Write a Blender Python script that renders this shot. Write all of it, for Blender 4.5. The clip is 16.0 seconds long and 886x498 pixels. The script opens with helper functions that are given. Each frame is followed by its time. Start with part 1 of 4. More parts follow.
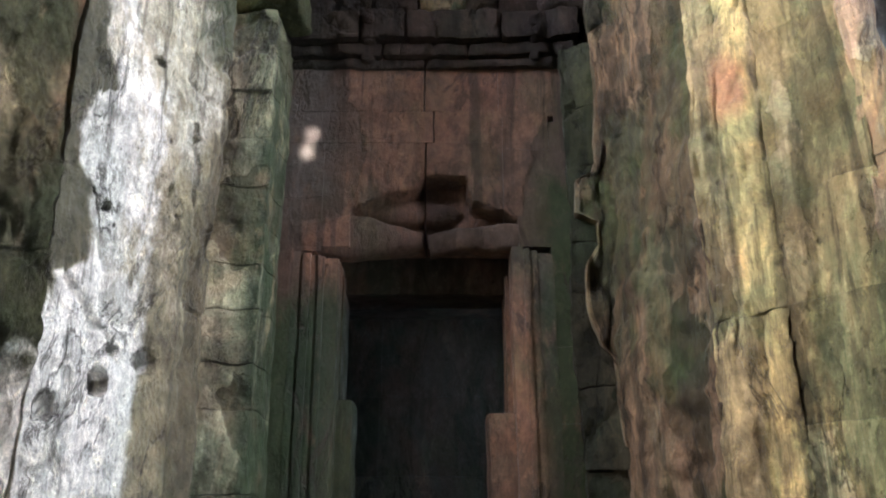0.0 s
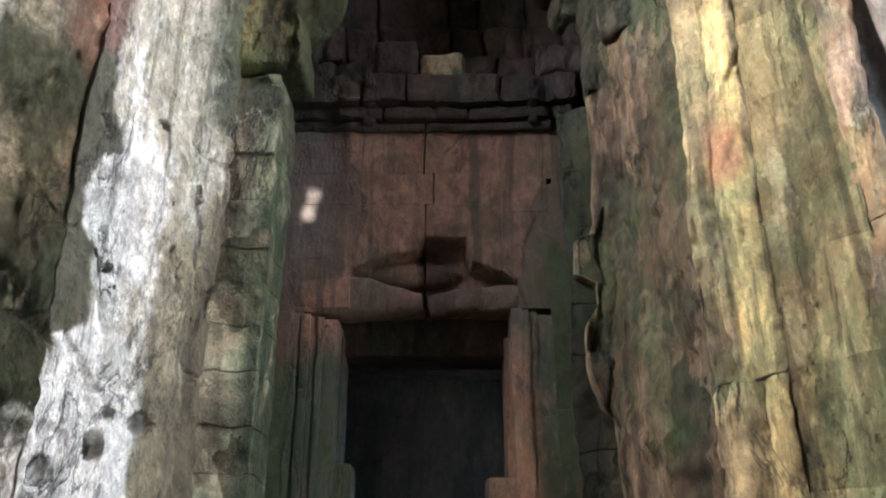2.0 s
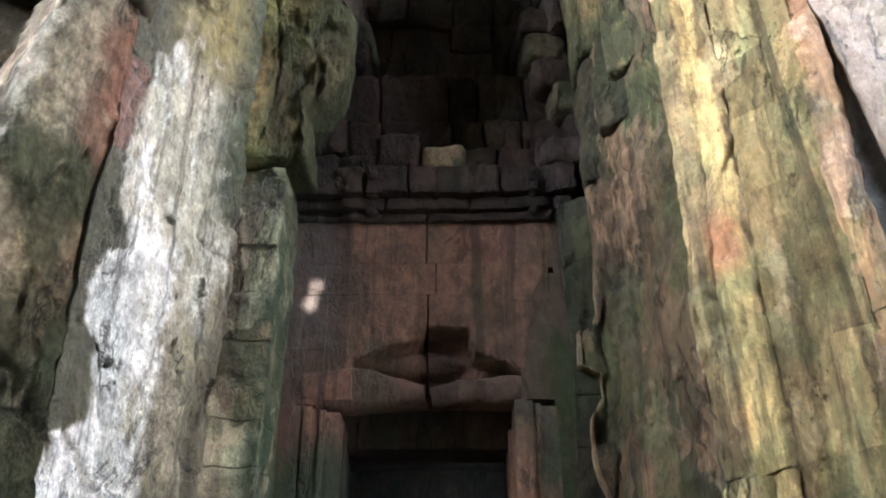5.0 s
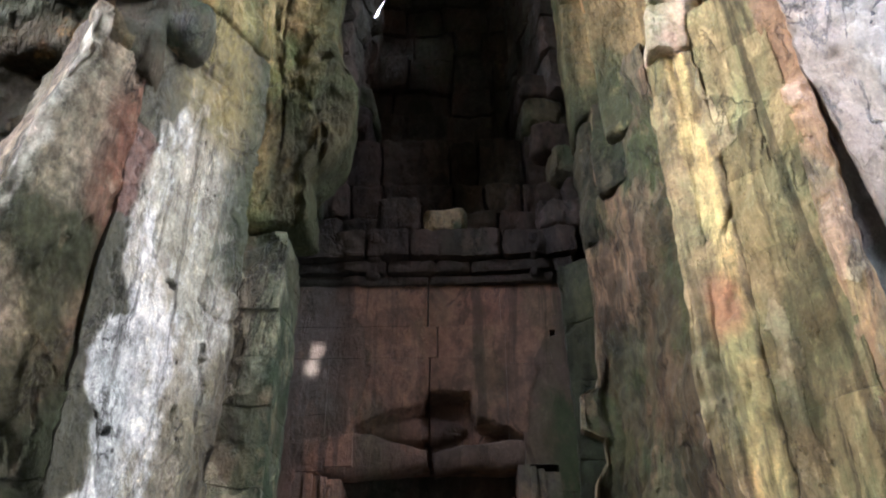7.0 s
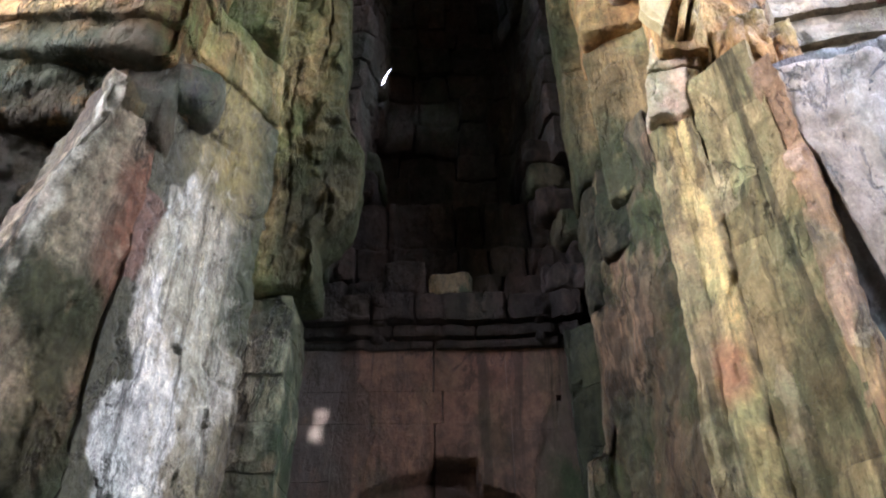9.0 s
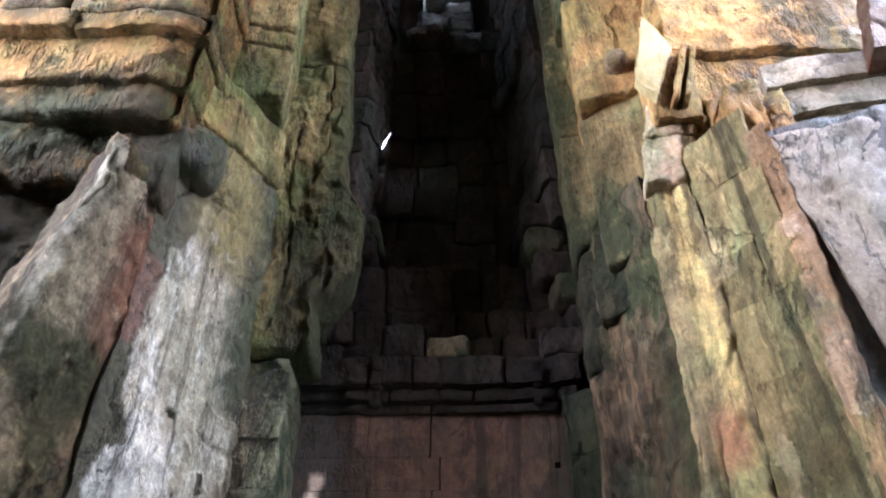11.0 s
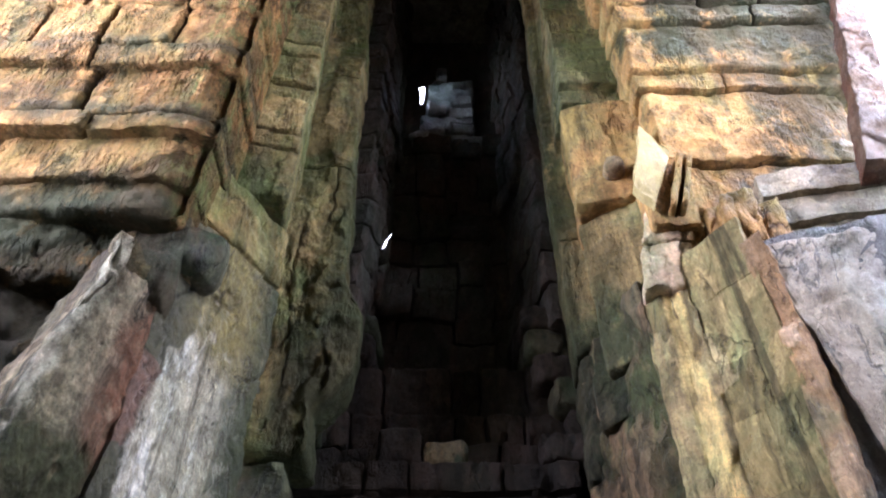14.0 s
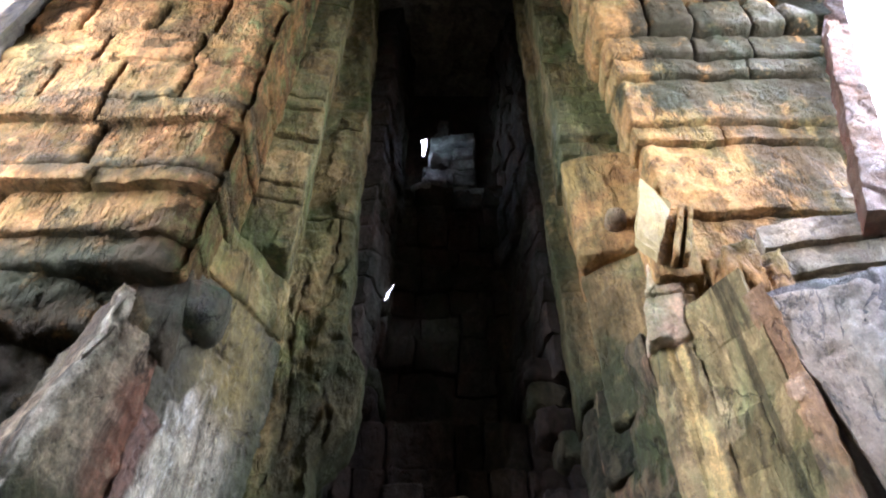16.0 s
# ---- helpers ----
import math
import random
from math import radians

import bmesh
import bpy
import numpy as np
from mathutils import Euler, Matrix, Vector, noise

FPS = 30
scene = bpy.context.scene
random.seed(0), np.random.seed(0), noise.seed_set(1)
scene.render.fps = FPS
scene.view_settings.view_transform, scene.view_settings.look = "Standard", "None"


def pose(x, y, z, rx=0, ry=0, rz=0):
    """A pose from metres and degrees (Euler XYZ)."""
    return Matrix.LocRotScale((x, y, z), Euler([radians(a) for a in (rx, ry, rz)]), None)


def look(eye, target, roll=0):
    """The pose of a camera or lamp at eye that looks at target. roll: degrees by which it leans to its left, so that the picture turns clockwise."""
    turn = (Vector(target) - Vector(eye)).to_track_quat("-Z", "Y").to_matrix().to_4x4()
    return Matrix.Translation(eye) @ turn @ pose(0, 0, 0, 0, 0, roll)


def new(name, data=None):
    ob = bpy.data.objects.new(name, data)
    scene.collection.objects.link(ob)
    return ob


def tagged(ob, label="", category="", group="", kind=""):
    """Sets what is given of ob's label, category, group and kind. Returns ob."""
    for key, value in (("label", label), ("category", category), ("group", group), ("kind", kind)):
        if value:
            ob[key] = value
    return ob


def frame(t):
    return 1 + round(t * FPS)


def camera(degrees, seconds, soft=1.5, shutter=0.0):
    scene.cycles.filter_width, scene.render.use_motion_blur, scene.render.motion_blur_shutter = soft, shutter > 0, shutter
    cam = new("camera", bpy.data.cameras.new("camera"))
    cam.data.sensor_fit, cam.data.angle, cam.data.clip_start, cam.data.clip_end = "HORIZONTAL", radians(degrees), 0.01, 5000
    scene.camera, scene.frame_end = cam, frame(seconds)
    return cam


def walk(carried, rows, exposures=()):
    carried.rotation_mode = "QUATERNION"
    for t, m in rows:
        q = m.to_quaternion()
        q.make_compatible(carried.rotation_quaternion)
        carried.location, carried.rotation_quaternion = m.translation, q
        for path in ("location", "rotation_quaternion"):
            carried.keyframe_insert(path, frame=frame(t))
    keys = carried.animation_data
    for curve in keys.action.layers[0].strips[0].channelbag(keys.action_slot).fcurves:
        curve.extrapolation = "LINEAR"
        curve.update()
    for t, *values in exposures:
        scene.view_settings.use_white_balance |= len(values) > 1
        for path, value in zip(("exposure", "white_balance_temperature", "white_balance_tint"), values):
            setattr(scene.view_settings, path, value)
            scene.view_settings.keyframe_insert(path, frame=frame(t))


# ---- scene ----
cam = camera(57.0, 16.0, soft=2.0)
# seconds, degrees looking up, roll, yaw, place
TURNS = [
    (0.0, 18.93, 0.11, 0.04, -0.003, 0.059, 1.425), (0.5, 19.76, 0.05, 0.03, -0.003, 0.052, 1.429), (1.0, 20.80, -0.04, -0.07, -0.004, 0.046, 1.436),
    (1.5, 21.95, 0.06, -0.06, -0.004, 0.041, 1.442), (2.0, 22.83, -0.00, -0.03, -0.003, 0.039, 1.447), (2.5, 23.46, -0.02, -0.01, -0.003, 0.035, 1.451),
    (3.0, 24.23, -0.00, 0.04, -0.004, 0.029, 1.458), (3.5, 25.29, 0.17, 0.17, -0.005, 0.024, 1.463), (4.0, 26.49, 0.35, 0.19, -0.006, 0.022, 1.469),
    (6.5, 31.54, 0.16, 0.38, 0.001, 0.008, 1.496), (7.0, 32.73, 0.49, 0.56, 0.001, 0.004, 1.496), (7.5, 33.94, 0.74, 0.70, 0.000, 0.000, 1.500),
    (8.0, 35.10, 0.69, 0.77, 0.002, -0.004, 1.504), (8.5, 36.06, 0.53, 0.77, 0.001, -0.008, 1.506), (9.0, 36.99, 0.28, 0.88, 0.002, -0.011, 1.507),
    (11.5, 42.33, -0.05, 0.41, 0.004, -0.028, 1.522), (12.0, 43.47, -0.20, 0.26, 0.002, -0.030, 1.528), (12.5, 44.77, -0.26, 0.16, 0.001, -0.036, 1.532),
    (13.0, 45.99, -0.24, 0.02, 0.001, -0.041, 1.534), (13.5, 47.00, -0.32, -0.10, 0.001, -0.046, 1.536), (14.0, 47.98, -0.51, -0.10, -0.001, -0.052, 1.535),
    (14.5, 48.85, -0.58, 0.03, -0.002, -0.055, 1.539), (15.0, 49.71, -0.59, 0.09, -0.003, -0.059, 1.539), (15.5, 50.63, -0.56, 0.12, -0.002, -0.059, 1.541),
    (16.0, 51.48, -0.52, 0.07, -0.005, -0.059, 1.544),
]
walk(cam, [(t, pose(*eye, 90 + up, roll, yaw)) for t, up, roll, yaw, *eye in TURNS],
     [(0, 3.97, 5850, 18), (4, 3.97, 5850, 18), (8, 3.52, 5650, 21), (12, 3.36, 5550, 22), (16, 3.16, 5550, 22)])

# ---- light: sky through the fallen upper walls, door and gaps, one sun, one fill ----
world = bpy.data.worlds.new("sky")
scene.world = world
world.use_nodes = True
sky = world.node_tree.nodes.new("ShaderNodeTexSky")
sky.sky_type, sky.sun_disc = "NISHITA", False
sky.sun_elevation, sky.sun_rotation = radians(24), radians(187)
world.node_tree.links.new(sky.outputs[0], world.node_tree.nodes["Background"].inputs[0])
world.node_tree.nodes["Background"].inputs[1].default_value = 0.15


def lamp(name, kind, m, energy, color, **more):
    data = bpy.data.lights.new(name, kind)
    data.energy, data.color = energy, color
    for k, v in more.items():
        if k == "angle":
            data.angle = v
        if k == "size":
            data.shape, data.size, data.size_y = "RECTANGLE", v[0], v[1]
    ob = new(name, data)
    ob.matrix_world = m
    return ob


SUN_WAY = Vector((0.12, 1.0, -0.45))
lamp("sun", "SUN", look((0, 0, 0), SUN_WAY), 5.0, (1.0, 0.93, 0.82), angle=radians(0.53))
lamp("sky_through_fallen_wall", "AREA", look((3.34, 1.95, 6.5), (-1.0, 2.5, 3.6)), 88, (0.93, 0.955, 1.0), size=(2.5, 3.6))
lamp("sky_through_broken_side", "AREA", look((-3.35, 1.42, 5.7), (1.3, 2.2, 3.4)), 104, (0.93, 0.955, 1.0), size=(1.2, 3.2))
lamp("sky_through_east_door", "AREA", look((2.95, 1.42, 1.5), (-1.2, 2.9, 2.2)), 10, (0.86, 0.94, 1.0), size=(0.5, 2.0))
lamp("sky_through_shaft_gap", "AREA", look((-0.29, 4.36, 8.78), (0.25, 4.12, 8.60)), 0.7, (0.8, 0.9, 1.0), size=(0.10, 0.28))
lamp("sky_through_shaft_slit", "AREA", look((-0.50, 4.20, 6.25), (0.15, 4.3, 5.2), 12), 0.12, (0.8, 0.9, 1.0), size=(0.035, 0.17))
# added fill without a seen source, lifts the black inside the doorway
lamp("passage_fill", "AREA", look((0.62, 5.3, 2.2), (-0.6, 5.9, 2.0)), 0.9, (0.66, 0.87, 1.0), size=(0.3, 0.5))


# ---- materials ----
class Nodes:
    def __init__(self, name):
        self.mat = bpy.data.materials.new(name)
        self.mat.use_nodes = True
        self.t = self.mat.node_tree
        self.bsdf = self.t.nodes["Principled BSDF"]
        self.pos = self.t.nodes.new("ShaderNodeNewGeometry").outputs["Position"]
        self.rand = self.t.nodes.new("ShaderNodeObjectInfo").outputs["Random"]

    def put(self, socket, v):
        if isinstance(v, bpy.types.NodeSocket):
            self.t.links.new(v, socket)
        elif isinstance(v, (tuple, list)) and len(v) == 3 and socket.type == "RGBA":
            socket.default_value = (*v, 1)
        else:
            socket.default_value = v

    def math(self, op, a, b=0.0, c=None):
        n = self.t.nodes.new("ShaderNodeMath")
        n.operation = op
        self.put(n.inputs[0], a)
        self.put(n.inputs[1], b)
        if c is not None:
            self.put(n.inputs[2], c)
        return n.outputs[0]

    def mapped(self, scale, shift=(0, 0, 0)):
        n = self.t.nodes.new("ShaderNodeMapping")
        self.put(n.inputs[0], self.pos)
        n.inputs["Scale"].default_value = scale
        n.inputs["Location"].default_value = shift
        return n.outputs[0]

    def noise(self, scale, detail=6.0, rough=0.6, at=None, warp=0.0):
        n = self.t.nodes.new("ShaderNodeTexNoise")
        self.put(n.inputs["Vector"], self.pos if at is None else at)
        n.inputs["Scale"].default_value, n.inputs["Detail"].default_value = scale, detail
        n.inputs["Roughness"].default_value, n.inputs["Distortion"].default_value = rough, warp
        return n.outputs[0]

    def voronoi(self, scale, at=None):
        n = self.t.nodes.new("ShaderNodeTexVoronoi")
        self.put(n.inputs["Vector"], self.pos if at is None else at)
        n.inputs["Scale"].default_value = scale
        return n.outputs["Distance"]

    def ramp(self, v, lo, hi, a=0.0, b=1.0):
        n = self.t.nodes.new("ShaderNodeMapRange")
        n.interpolation_type = "SMOOTHSTEP"
        self.put(n.inputs[0], v)
        for i, x in enumerate((lo, hi, a, b)):
            n.inputs[i + 1].default_value = x
        return n.outputs[0]

    def mix(self, f, a, b, mode="MIX"):
        n = self.t.nodes.new("ShaderNodeMix")
        n.data_type, n.blend_type = "RGBA", mode
        self.put(n.inputs[0], f)
        self.put(n.inputs[6], a)
        self.put(n.inputs[7], b)
        return n.outputs[2]

    def axes(self):
        n = self.t.nodes.new("ShaderNodeSeparateXYZ")
        self.put(n.inputs[0], self.pos)
        return n.outputs

    def bump(self, height, strength, distance, after=None):
        n = self.t.nodes.new("ShaderNodeBump")
        n.inputs["Strength"].default_value, n.inputs["Distance"].default_value = strength, distance
        self.put(n.inputs["Height"], height)
        if after is not None:
            self.put(n.inputs["Normal"], after)
        return n.outputs[0]

    def edge(self, pairs):
        """How far x lies beyond a wandering upright line, given as (z, x) pairs from the bottom up."""
        x, _, z = self.axes()
        z0, z1 = pairs[0][0], pairs[-1][0]
        lo, hi = min(p[1] for p in pairs), max(p[1] for p in pairs) + 1e-4
        n = self.t.nodes.new("ShaderNodeValToRGB")
        self.put(n.inputs[0], self.math("MULTIPLY_ADD", self.math("SUBTRACT", z, z0), 1 / (z1 - z0)))
        el = n.color_ramp.elements
        for i, (pz, px) in enumerate(pairs):
            e = el[i] if i < 2 else el.new(1.0)
            e.position = (pz - z0) / (z1 - z0)
            v = (px - lo) / (hi - lo)
            e.color = (v, v, v, 1)
        line = self.math("MULTIPLY_ADD", n.outputs[0], hi - lo, lo)
        n.inputs[0].links[0].from_node.inputs[2].default_value = 0.0
        return self.math("SUBTRACT", x, line)

    def between(self, left, right, wander=0.05, soft=0.012, seed=0.0, thin=0.0):
        """A stain, or painted shade, between two wandering upright lines, with ragged edges."""
        w = self.noise(6.0, 9, 0.7, self.mapped((1, 1, 0.6), (seed, seed, seed)))
        off = self.math("MULTIPLY", self.math("SUBTRACT", w, 0.5), wander)
        m = self.ramp(self.math("ADD", self.edge(left), off), -soft, soft)
        m = self.math("MULTIPLY", m, self.ramp(self.math("SUBTRACT", self.edge(right), off), -soft, soft, 1, 0))
        if thin:
            m = self.math("MULTIPLY", m, self.ramp(self.noise(5, 8, 0.7, self.mapped((1, 1, 0.5), (seed, 4, 0))), thin - 0.1, thin + 0.1))
        return m

    def patch(self, x0, x1, z0, z1, soft=0.06, wander=0.25, seed=0.0, thin=0.0, tall=0.6, slope=0.0):
        """A stain, or painted shade, with ragged edges, between x0 and x1 (moving by slope per metre of height), z0 and
        z1.
        """
        x, _, z = self.axes()
        w = self.noise(3.2, 7, 0.68, self.mapped((1, 1, tall), (seed, 3 * seed, seed)))
        w2 = self.noise(4.5, 6, 0.6, self.mapped((1, 1, 1), (seed + 7, seed, 2 * seed)))
        xx = self.math("MULTIPLY_ADD", self.math("SUBTRACT", w, 0.5), wander, x)
        xx = self.math("MULTIPLY_ADD", self.math("SUBTRACT", z, (z0 + z1) / 2), -slope, xx)
        zz = self.math("MULTIPLY_ADD", self.math("SUBTRACT", w2, 0.5), wander * 1.6, z)
        m = self.math("MULTIPLY", self.ramp(xx, x0 - soft, x0 + soft), self.ramp(xx, x1 - soft, x1 + soft, 1, 0))
        m = self.math("MULTIPLY", m, self.ramp(zz, z0 - 2 * soft, z0 + 2 * soft))
        m = self.math("MULTIPLY", m, self.ramp(zz, z1 - 2 * soft, z1 + 2 * soft, 1, 0))
        if thin:
            m = self.math("MULTIPLY", m, self.ramp(self.noise(9, 8, 0.7, self.mapped((1, 1, 0.5), (seed, 0, 0))), thin - 0.08, thin + 0.08))
        return m


def rock(name, base, other, dark, streak=0.5, moss=0.3, moss_color=(0.05, 0.075, 0.02), patches=(), pits=0.6, relief=1.0, rough=0.72, vary=0.2, coarse=2.0,
         crust=None, crust_cover=0.8, crust_edge=0.5, lines=0.7, ribs=0.5, gloss=0.22, chisel=0.0, mottled=0.13, scabs=0.35, toned=0.7, tinted=1.0):
    """Weathered sandstone: two colours in clouds, a crust of older surface, dark runs of water, moss, cracks, grain,
    pits, and the stains and painted shade in patches.
    """
    n = Nodes(name)

    def lay(col, args, color):
        args = {k: v for k, v in args.items() if k != "under"}
        return n.mix(n.between(**args) if "left" in args else n.patch(**args), col, color)

    cloud = n.noise(coarse, 12, 0.64, n.mapped((1, 1, 0.5)), warp=0.8)
    col = n.mix(n.ramp(cloud, 0.45, 0.53), base, other)
    shade = n.noise(coarse * 0.45, 5, 0.6, n.mapped((1, 1, 0.6), (7, 3, 1)))
    col = n.mix(n.ramp(shade, 0.38, 0.58, 0.55, 0.0), col, n.mix(0.6, col, dark))
    fine = n.noise(7, 10, 0.70, n.mapped((1, 1, 0.55), (3, 1, 4)))
    att = n.t.nodes.new("ShaderNodeAttribute")
    att.attribute_name = "flake"
    ragged = n.math("MULTIPLY_ADD", n.math("SUBTRACT", fine, 0.5), 1.6, att.outputs["Fac"])
    plate = n.ramp(ragged, crust_edge - 0.05, crust_edge + 0.05)
    if crust is not None:
        col = n.mix(n.math("MULTIPLY", plate, crust_cover), col, n.mix(n.ramp(n.noise(5, 8, 0.7), 0.42, 0.6), crust, [0.6 * c for c in crust]))
    for color, args in patches:
        if args.get("under"):
            col = lay(col, args, color)
    col = n.mix(n.ramp(fine, 0.34, 0.52, 0.75, 0), col, n.mix(0.7, col, dark))
    runs = n.noise(1.0, 9, 0.66, n.mapped((6.0, 6.0, 0.3)), warp=0.6)
    col = n.mix(n.math("MULTIPLY", n.ramp(runs, 0.51, 0.58), streak), col, dark)
    runs2 = n.noise(1.0, 9, 0.7, n.mapped((24, 24, 0.8), (4, 2, 1)), warp=0.4)
    col = n.mix(n.math("MULTIPLY", n.ramp(runs2, 0.53, 0.62), streak * 1.6 * ribs), col, dark)
    green = n.noise(2.6, 11, 0.70, n.mapped((1, 1, 0.5), (11, 5, 2)))
    col = n.mix(n.math("MULTIPLY", n.ramp(green, 0.51, 0.57), moss), col, moss_color)
    for color, args in patches:
        if not args.get("under"):
            col = lay(col, args, color)
    vein = n.math("ABSOLUTE", n.math("SUBTRACT", n.noise(2.2, 7, 0.62, n.mapped((1, 1, 0.35), (5, 9, 1)), warp=0.5), 0.5))
    vein = n.math("MULTIPLY", n.ramp(vein, 0.0, 0.014, 1, 0), n.ramp(n.noise(3, 3, 0.5, n.mapped((1, 1, 1), (8, 2, 6))), 0.42, 0.55))
    col = n.mix(n.math("MULTIPLY", vein, lines), col, dark)
    grain = n.noise(48, 6, 0.7)
    col = n.mix(n.ramp(grain, 0.3, 0.6, 0.45, 0.0), col, n.mix(0.6, col, dark))
    fleck = n.ramp(n.noise(30, 5, 0.6, n.mapped((1, 1, 1), (2, 8, 3))), 0.63, 0.68)
    col = n.mix(n.math("MULTIPLY", fleck, 0.35), col, n.mix(1.0, col, (1.9, 1.9, 1.9), "MULTIPLY"))
    hole = n.ramp(n.voronoi(15, n.mapped((1, 1, 0.7))), 0.05, 0.17, 1, 0)
    hole = n.math("MULTIPLY", hole, n.ramp(n.noise(5, 4, 0.6, n.mapped((1, 1, 1), (9, 9, 9))), 0.50, 0.58))
    hole = n.math("MAXIMUM", hole, n.math("MULTIPLY", n.ramp(n.voronoi(42, n.mapped((1, 1, 0.6))), 0.06, 0.2, 1, 0), n.ramp(n.noise(4, 4, 0.6, n.mapped((1, 1, 1), (1, 6, 2))), 0.46, 0.58)))
    col = n.mix(n.math("MULTIPLY", hole, 0.8 * pits), col, dark)
    mottle = n.noise(24, 6, 0.68, n.mapped((1, 1, 0.65), (2, 7, 5)), warp=0.5)
    scab = n.math("MULTIPLY", n.ramp(n.noise(13, 7, 0.72, n.mapped((1, 1, 0.6), (9, 3, 8)), warp=0.8), 0.55, 0.60), n.ramp(n.noise(2.0, 4, 0.6, n.mapped((1, 1, 0.7), (1, 12, 4))), 0.42, 0.56))
    col = n.mix(n.math("MULTIPLY", scab, scabs), col, n.mix(1.0, col, (1.75, 1.72, 1.6), "MULTIPLY"))
    tint = n.noise(1.5, 7, 0.66, n.mapped((1, 1, 0.55), (13, 4, 7)), warp=1.2)
    col = n.mix(tinted, col, n.mix(1.0, col, n.mix(n.ramp(tint, 0.40, 0.60), (1.14, 1.00, 0.90), (0.88, 1.02, 0.92)), "MULTIPLY"))
    slab_tone = n.noise(3.4, 9, 0.74, n.mapped((1, 1, 0.4), (6, 15, 3)), warp=0.7)
    col = n.mix(n.ramp(slab_tone, 0.50, 0.545, 0.0, toned), col, n.mix(1.0, col, (0.66, 0.65, 0.63), "MULTIPLY"))
    col = n.mix(n.ramp(slab_tone, 0.44, 0.40, 0.0, toned), col, n.mix(1.0, col, (1.42, 1.38, 1.30), "MULTIPLY"))
    bright = n.math("MULTIPLY", n.math("MULTIPLY_ADD", n.rand, vary, 1 - vary / 2), n.ramp(mottle, 0.34, 0.66, 1 - mottled, 1 + mottled))
    comb = n.t.nodes.new("ShaderNodeCombineColor")
    for i in range(3):
        n.put(comb.inputs[i], bright)
    col = n.mix(1.0, col, comb.outputs[0], "MULTIPLY")
    n.put(n.bsdf.inputs["Base Color"], col)
    n.put(n.bsdf.inputs["Roughness"], n.ramp(n.noise(6, 5, 0.6), 0.3, 0.7, rough - 0.25, min(1, rough + 0.15)))
    n.bsdf.inputs["Specular IOR Level"].default_value = gloss
    h = n.math("MULTIPLY_ADD", fine, 1.1, n.math("MULTIPLY", hole, -0.5 * pits))
    h = n.math("MULTIPLY_ADD", runs2, ribs, n.math("MULTIPLY_ADD", scab, 0.25, n.math("MULTIPLY_ADD", mottle, 0.45, h)))
    h = n.math("MULTIPLY_ADD", vein, -0.5 * lines, h)
    h = n.math("MULTIPLY_ADD", plate, 0.35, h)
    if chisel:
        cut = n.ramp(n.noise(1.0, 3, 0.5, n.mapped((46, 46, 13), (3, 3, 3)), warp=0.3), 0.36, 0.62)
        h = n.math("MULTIPLY_ADD", n.math("MULTIPLY", cut, n.ramp(n.noise(2.5, 4, 0.6, n.mapped((1, 1, 1.5), (6, 1, 9))), 0.42, 0.55)), chisel, h)
    b1 = n.bump(h, 1.0 * relief, 0.05)
    b2 = n.bump(n.math("ADD", n.noise(70, 8, 0.75), grain), 0.6 * relief, 0.008, b1)
    n.put(n.bsdf.inputs["Normal"], b2)
    return n.mat


RED, RED2 = (0.115, 0.062, 0.040), (0.072, 0.047, 0.034)
DARK = (0.028, 0.024, 0.02)
WHITE = (0.72, 0.69, 0.60)

WHITE_L = [(1.2, -1.46), (2.0, -1.39), (2.27, -1.36), (2.36, -1.30), (2.65, -1.32), (2.73, -1.358), (2.86, -1.371), (3.04, -1.331), (3.08, -1.283), (3.26, -1.326), (3.51, -1.342), (3.72, -1.327), (4.06, -1.309), (4.3, -1.25)]
WHITE_R = [(1.2, -1.17), (2.18, -1.169), (2.55, -1.158), (2.95, -1.157), (3.21, -1.155), (3.48, -1.15), (3.84, -1.16), (4.1, -1.20), (4.3, -1.27)]
FAR_W, FAR_E = [(0, -9), (9, -9)], [(0, 9), (9, 9)]
RED_L = [(2.4, -1.44), (2.83, -1.43), (3.13, -1.435), (3.67, -1.45), (4.0, -1.41), (4.2, -1.34)]
RED_R = [(2.4, -1.44), (2.76, -1.425), (3.03, -1.412), (3.28, -1.385), (3.46, -1.37), (3.6, -1.2), (4.1, -1.2)]
RED_TOP = [(3.38, -1.6), (3.50, -1.342), (3.72, -1.327), (3.95, -1.315), (4.08, -1.6)]
PIER_L = [(2.4, -1.76), (3.3, -1.66), (4.1, -1.575), (4.5, -1.545)]
PIER_M = [(2.4, -1.76), (3.1, -1.675), (3.4, -1.625), (4.1, -1.545), (4.5, -1.52)]
YELLOW_L = [(1.2, 1.1), (2.0, 1.10), (2.2, 1.083), (2.45, 1.09), (2.84, 1.075), (3.04, 1.06), (3.2, 1.11), (3.35, 1.126), (3.46, 1.092), (4.0, 1.08)]
YELLOW_R = [(1.2, 1.23), (2.0, 1.225), (2.27, 1.204), (2.66, 1.215), (2.86, 1.182), (3.0, 1.19), (3.4, 1.20), (3.53, 1.183), (4.0, 1.165)]

